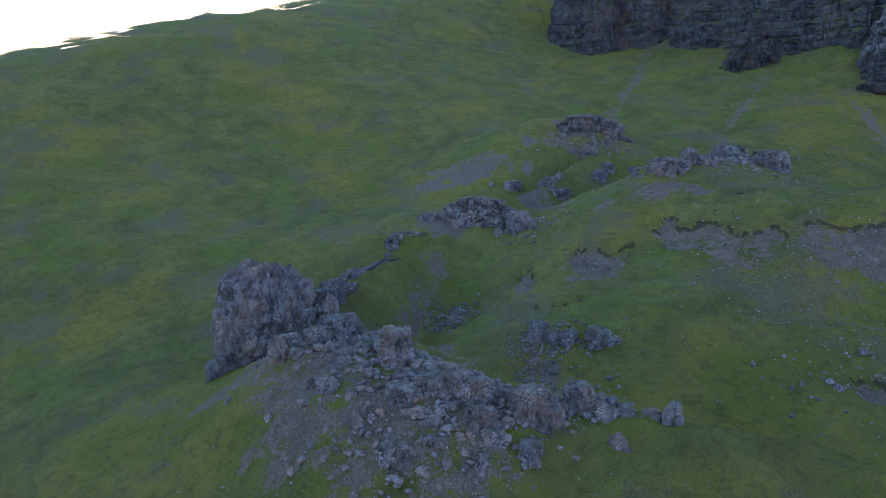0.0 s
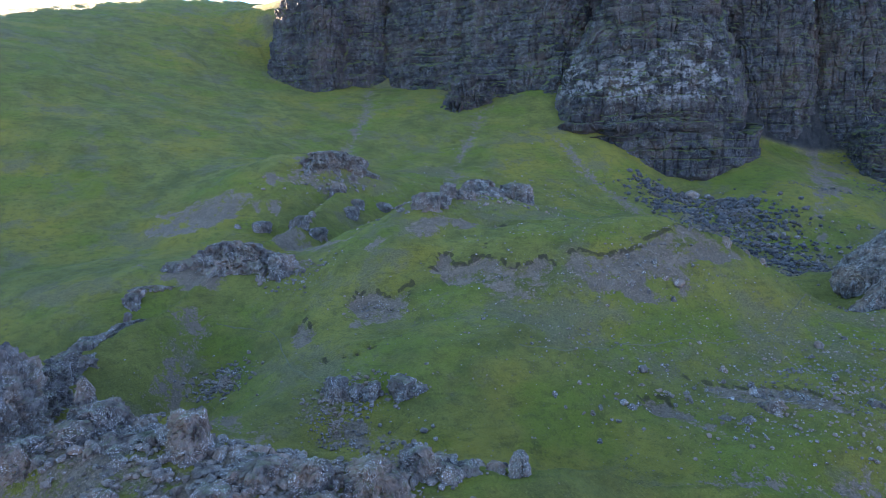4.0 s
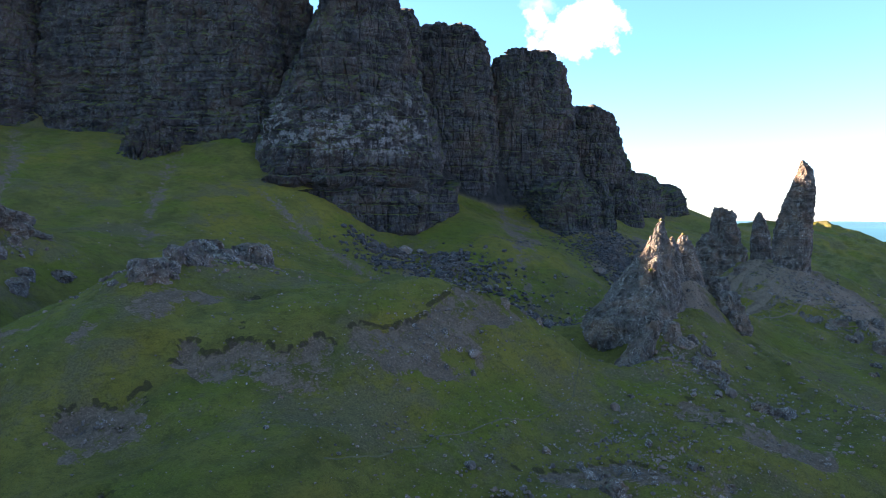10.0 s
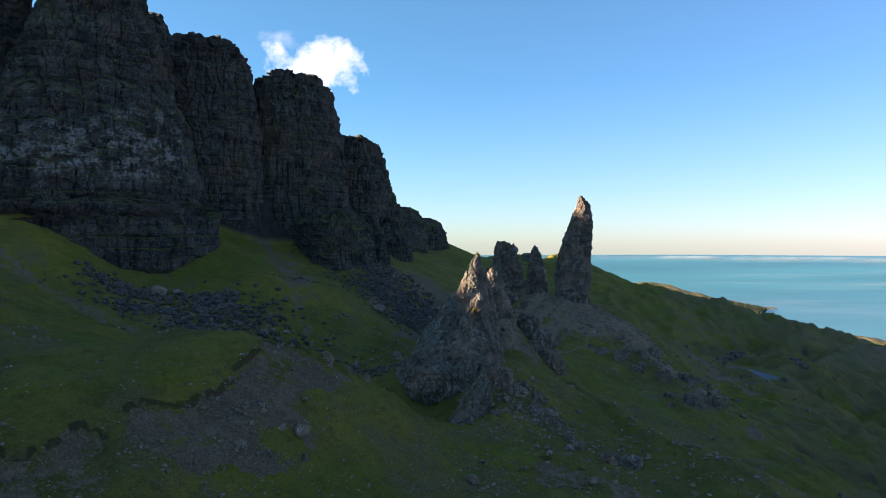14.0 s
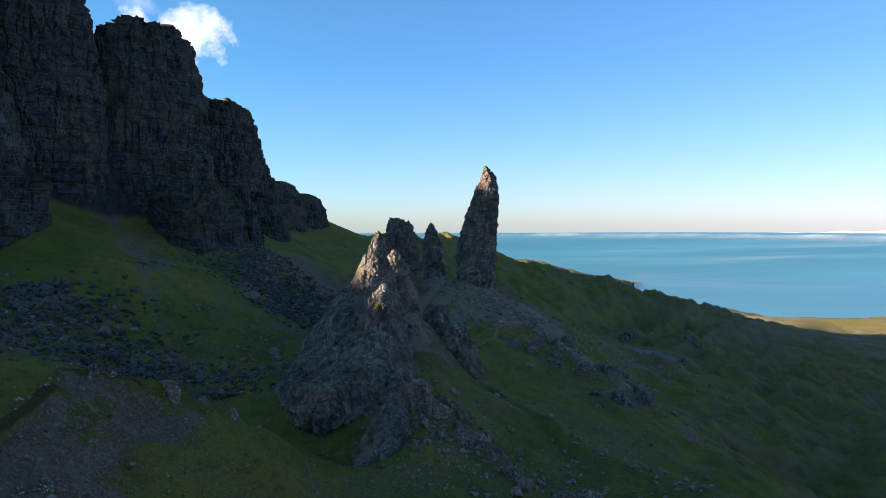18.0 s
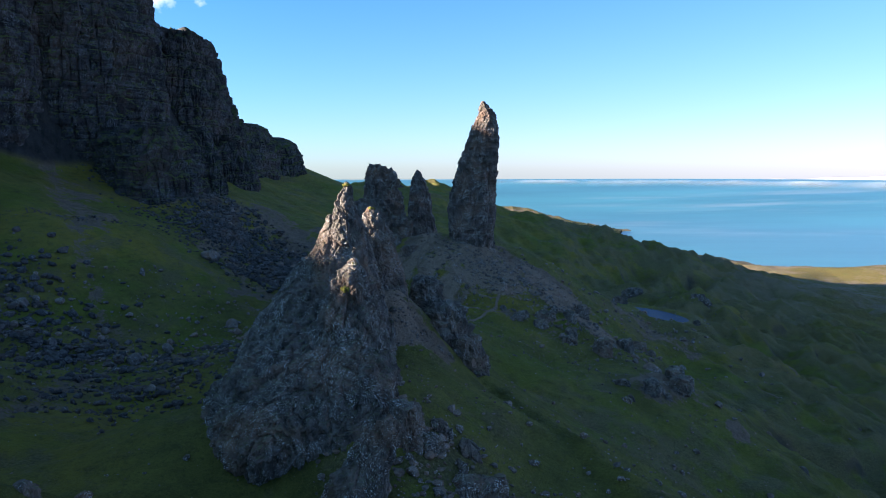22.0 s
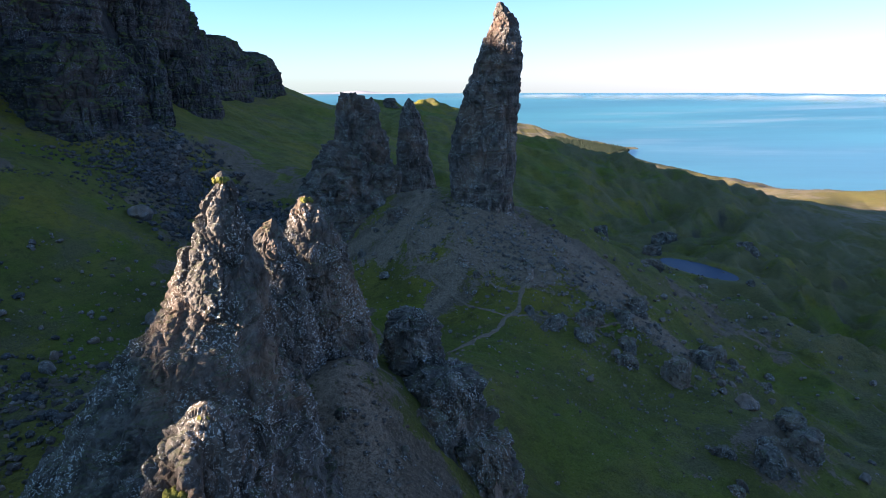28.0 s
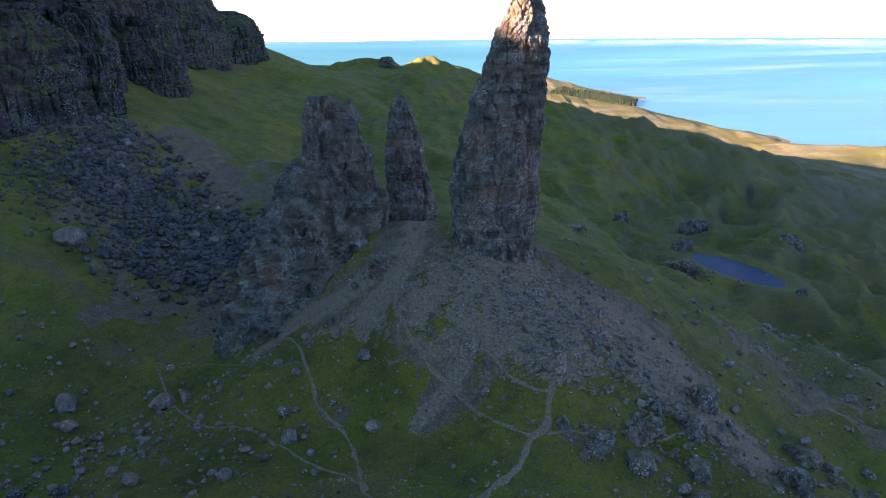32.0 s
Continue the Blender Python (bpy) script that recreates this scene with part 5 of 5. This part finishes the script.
stones("field_stones", [(-75, -22, 48, 36, 0, 260, 0.6, 2.2), (-45, -30, 30, 24, 0, 120, 0.5, 1.8), (10, -212, 16, 22, 0, 420, 0.2, 1.1), (-5, -215, 40, 45, 0, 1500, 0.1, 0.65), (20, -150, 40, 40, 0, 700, 0.2, 1.2), (-85, -60, 50, 60, 0, 1100, 0.25, 1.3), (-30, -345, 40, 30, 0, 500, 0.2, 1.0)] + [
    (-45, -210, 70, 110, 0, 1500, 0.12, 0.6), (-60, -30, 60, 60, 0, 1300, 0.15, 0.9), (30, -60, 50, 70, 0, 700, 0.15, 0.8), (-190, -130, 60, 80, 0, 500, 0.3, 1.4), (60, 20, 40, 50, 0, 500, 0.3, 1.8), (40, -150, 50, 60, 0, 500, 0.3, 1.6), (80, 140, 60, 70, 0, 300, 0.4, 2.0), (20, -40, 40, 34, -20, 1500, 0.12, 0.6), (-20, -45, 40, 24, 0, 900, 0.12, 0.5), (-6, -160, 16, 12, 0, 500, 0.2, 1.1), (0, -210, 26, 26, 0, 1200, 0.1, 0.7), (-150, -60, 40, 30, 0, 700, 0.4, 1.8), (-45, -235, 26, 34, 20, 900, 0.12, 0.7)],
       4, "scattered small stones in the grass")


# ---- footpaths ----
def smooth_line(points, spacing):
    p = np.array(points, float)
    s = np.r_[0, np.cumsum(np.hypot(*np.diff(p, axis=0).T))]
    u = np.arange(0, s[-1], spacing)
    k = np.clip(np.searchsorted(s, u, side="right") - 1, 0, len(p) - 2)
    t = ((u - s[k]) / (s[k + 1] - s[k]))[:, None]
    a, b, c, d = p[np.maximum(k - 1, 0)], p[k], p[k + 1], p[np.minimum(k + 2, len(p) - 1)]
    return 0.5 * (2 * b + (c - a) * t + (2 * a - 5 * b + 4 * c - d) * t ** 2 + (3 * b - a - 3 * c + d) * t ** 3)


def footpath(points, width, seed, earth=PATH_EARTH):
    """A trodden strip that follows the ground."""
    p = smooth_line(points, 0.6)
    p = p + 0.25 * np.stack([fbm(np.c_[p / 3.1, np.zeros(len(p))], 2, seed), fbm(np.c_[p / 3.1, np.ones(len(p))], 2, seed)], 1)
    way = np.gradient(p, axis=0)
    way /= np.linalg.norm(way, axis=1, keepdims=True) + 1e-9
    side = np.c_[-way[:, 1], way[:, 0]]
    offs = np.linspace(-0.5, 0.5, 5)
    w = width * (1 + 0.6 * fbm(np.c_[p / 1.4, np.full(len(p), 7.0)], 3, seed + 1))
    q = p[:, None] + side[:, None] * (offs[None, :, None] * w[:, None, None])
    z = np.maximum(sheet_height(q[..., 0], q[..., 1]), 0 * q[..., 0] - 999) + np.array([-0.10, 0.07, 0.09, 0.07, -0.10])
    me = mesh_from("footpath", np.concatenate([q, z[..., None]], -1).reshape(-1, 3), grid_faces(len(p), 5))
    me.materials.append(earth)
    return tagged(new("footpath", me), "narrow trodden footpath of bare earth and grit", "footpath", "footpaths", kind="structure")


def sheet_height(x, y):
    """The height of the ground sheet itself, between its grid lines."""
    i = np.clip(np.searchsorted(gx, x) - 1, 0, len(gx) - 2)
    j = np.clip(np.searchsorted(gy, y) - 1, 0, len(gy) - 2)
    u, v = (x - gx[i]) / (gx[i + 1] - gx[i]), (y - gy[j]) / (gy[j + 1] - gy[j])
    return (GZ[j, i] * (1 - u) + GZ[j, i + 1] * u) * (1 - v) + (GZ[j + 1, i] * (1 - u) + GZ[j + 1, i + 1] * u) * v


footpath([(-74, 4.5), (-66, -7), (-58.5, -16.3), (-50, -23), (-41.2, -28), (-31.6, -37.1), (-23.9, -42.4), (-20, -49.5), (-16, -58)], 0.65, 1)
footpath([(-45.2, -4.1), (-39.2, -9.2), (-34.4, -18.8), (-32.3, -24), (-27, -30.4), (-23.1, -38.4), (-20, -49)], 0.8, 2)
footpath([(-74, 4.5), (-57.9, -0.8), (-43.3, -11), (-38.4, -12.7), (-36, -15)], 0.3, 3)
footpath([(-20.5, -1), (-20.9, -7), (-20.2, -13), (-15.7, -20), (-9.2, -27.2), (-2.2, -34.7), (1.5, -36.5)], 0.8, 4)
footpath([(10.2, -18.8), (7.5, -23), (4.8, -27.7), (4.1, -33.2), (1.3, -37.4), (-0.1, -42.3), (-5.1, -49.8), (-11, -58)], 1.4, 5)
footpath([(-11.7, -15), (-6.8, -19.1), (-1.4, -24.3), (3, -27.2), (4.8, -27.9)], 1.0, 6)
footpath([(2.3, -36.3), (4.3, -35.1), (14.5, -32.1), (21.8, -29.8), (35.6, -24.7)], 0.45, 7)
footpath([(45, 9), (50.3, 5.8), (56.6, 4.1), (64.6, 4.4), (74.7, 3), (84, -6), (92, -20)], 0.6, 9)
footpath([(-21, 30), (-19, 18), (-18.5, 9), (-19, 2), (-20.5, -1)], 1.2, 10)
footpath([(-30, -262), (-26, -253), (-24, -239), (-20, -226), (-16, -215), (-15, -205), (-16, -197), (-19, -188), (-23, -178), (-25, -172), (-26, -166)], 0.4, 8, WORN_TURF)
footpath([(-98, -313), (-87, -304), (-78, -302), (-68.5, -303), (-56, -304), (-43, -302)], 0.4, 13, WORN_TURF)

# ---- loch ----
a = np.linspace(0, 2 * np.pi, 72, endpoint=False)
loch_me = bpy.data.meshes.new("loch")
bm = bmesh.new()
c, s = math.cos(radians(LOCH[4])), math.sin(radians(LOCH[4]))
bm.faces.new([bm.verts.new((LOCH[0] + 1.1 * (LOCH[2] * math.cos(t) * c - LOCH[3] * math.sin(t) * s), LOCH[1] + 1.1 * (LOCH[2] * math.cos(t) * s + LOCH[3] * math.sin(t) * c), LOCH_LEVEL)) for t in a])
bm.to_mesh(loch_me)
bm.free()
loch_me.materials.append(LOCH_WATER)
tagged(new("loch", loch_me), "small dark blue mountain loch in a grassy hollow", "loch", kind="structure")


# ---- moss on the tips ----
def moss_on(thing, x, y, z, size, seed):
    """Clumps of moss and small plants that cling to a rock's tip."""
    rng = random.Random(seed)
    bm = bmesh.new()
    for _ in range(26):
        r = size * rng.uniform(0.28, 0.5)
        a, d = rng.uniform(0, 6.28), 0.8 * size * rng.random() ** 0.6
        m = Matrix.LocRotScale((x + d * math.cos(a), y + d * math.sin(a), z - 0.35 * d * d / size + rng.uniform(-0.15, 0.15) * size), Euler((rng.random(), rng.random(), rng.random())), (r, r, 0.7 * r))
        bmesh.ops.create_icosphere(bm, subdivisions=1, radius=1, matrix=m)
    for v in bm.verts:
        v.co += Vector((rng.gauss(0, 0.03), rng.gauss(0, 0.03), rng.gauss(0, 0.03))) * size
    me = bpy.data.meshes.new("moss")
    bm.to_mesh(me)
    bm.free()
    me.materials.append(MOSS)
    ob = new("moss", me)
    ob.parent = thing
    return tagged(ob, "yellow-green moss on the tip")


moss_on(needle, -22.2, -119.1, 25.9, 0.75, 1)
moss_on(twin, -21.7, -97.0, 20.7, 0.68, 2)
moss_on(front_lump, -18.1, -134.8, 14.6, 0.5, 3)
moss_on(front_lump, -19.0, -137.2, 11.2, 0.8, 4)

# ---- far shore ----
rng = np.random.default_rng(5)
tree_v, tree_f = [], []
count = 0
for k in range(1500):
    u, v = rng.random() * 290 - 145, rng.random() * 150 - 75
    x, y = 318 + u * 0.80 + v * 0.25, 2160 - u * 0.55 + v
    z = float(ground_height(np.array([x]), np.array([y]))[0])
    h, r = rng.uniform(9, 15), rng.uniform(2.6, 4.2)
    ring = [(x + r * math.cos(q), y + r * math.sin(q), z + 0.12 * h) for q in np.linspace(0, 2 * np.pi, 5, endpoint=False)]
    tree_v += ring + [(x, y, z + h)]
    tree_f += [(count + q, count + (q + 1) % 5, count + 5) for q in range(5)]
    count += 6
wood_me = mesh_from("conifer_wood", tree_v, tree_f, False)
wood_me.materials.append(plain_material("conifers", (0.016, 0.024, 0.016), (0.028, 0.036, 0.022), 0.1))
tagged(new("conifer_wood", wood_me), "dark conifer plantation on the coastal plain", "wood", kind="stuff")

# mainland hills on the horizon
a = np.radians(np.linspace(38, 112, 240))
rise = 26 * np.exp(-((np.degrees(a) - 60) / 7) ** 2) + 40 * np.exp(-((np.degrees(a) - 47) / 8) ** 2) + 24 * np.exp(-((np.degrees(a) - 101) / 4) ** 2) + 4 * np.sin(np.degrees(a) * 1.7)
hills = []
for r, lift in ((4880, -0.4), (4900, 0.55), (4920, 1.0), (4960, 0.2)):
    hills.append(np.stack([r * np.cos(a), r * np.sin(a), -44 + lift * np.maximum(rise, 0)], -1))
far_me = mesh_from("far_hills", np.concatenate(hills), grid_faces(4, len(a)))
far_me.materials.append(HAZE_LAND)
tagged(new("far_hills", far_me), "pale hills of a far coast on the horizon", "hills", kind="structure")

# haze and low cloud far out on the water, put in as thin faded sheets
def haze_sheet_material():
    n = Nodes("haze_sheet")
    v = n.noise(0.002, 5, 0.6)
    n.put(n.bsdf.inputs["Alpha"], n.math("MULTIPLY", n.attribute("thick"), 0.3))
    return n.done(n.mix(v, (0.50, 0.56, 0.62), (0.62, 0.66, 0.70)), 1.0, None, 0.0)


MIST = haze_sheet_material()
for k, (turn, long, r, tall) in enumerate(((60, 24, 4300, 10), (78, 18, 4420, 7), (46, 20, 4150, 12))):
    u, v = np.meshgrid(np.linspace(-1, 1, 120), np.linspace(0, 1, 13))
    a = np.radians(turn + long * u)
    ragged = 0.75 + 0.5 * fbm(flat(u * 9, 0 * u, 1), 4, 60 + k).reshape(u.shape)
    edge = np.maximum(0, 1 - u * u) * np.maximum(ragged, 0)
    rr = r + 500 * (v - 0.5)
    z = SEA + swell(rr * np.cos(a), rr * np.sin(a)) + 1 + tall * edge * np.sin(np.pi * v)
    me = mesh_from("haze_sheet", np.stack([rr * np.cos(a), rr * np.sin(a), z], -1).reshape(-1, 3), grid_faces(13, 120))
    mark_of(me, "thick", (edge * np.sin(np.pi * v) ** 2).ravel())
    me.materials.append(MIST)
    tagged(new("haze_sheet", me), "thin faded sheet put in for haze and low cloud on the far sea", "cloud", "low clouds", kind="structure")
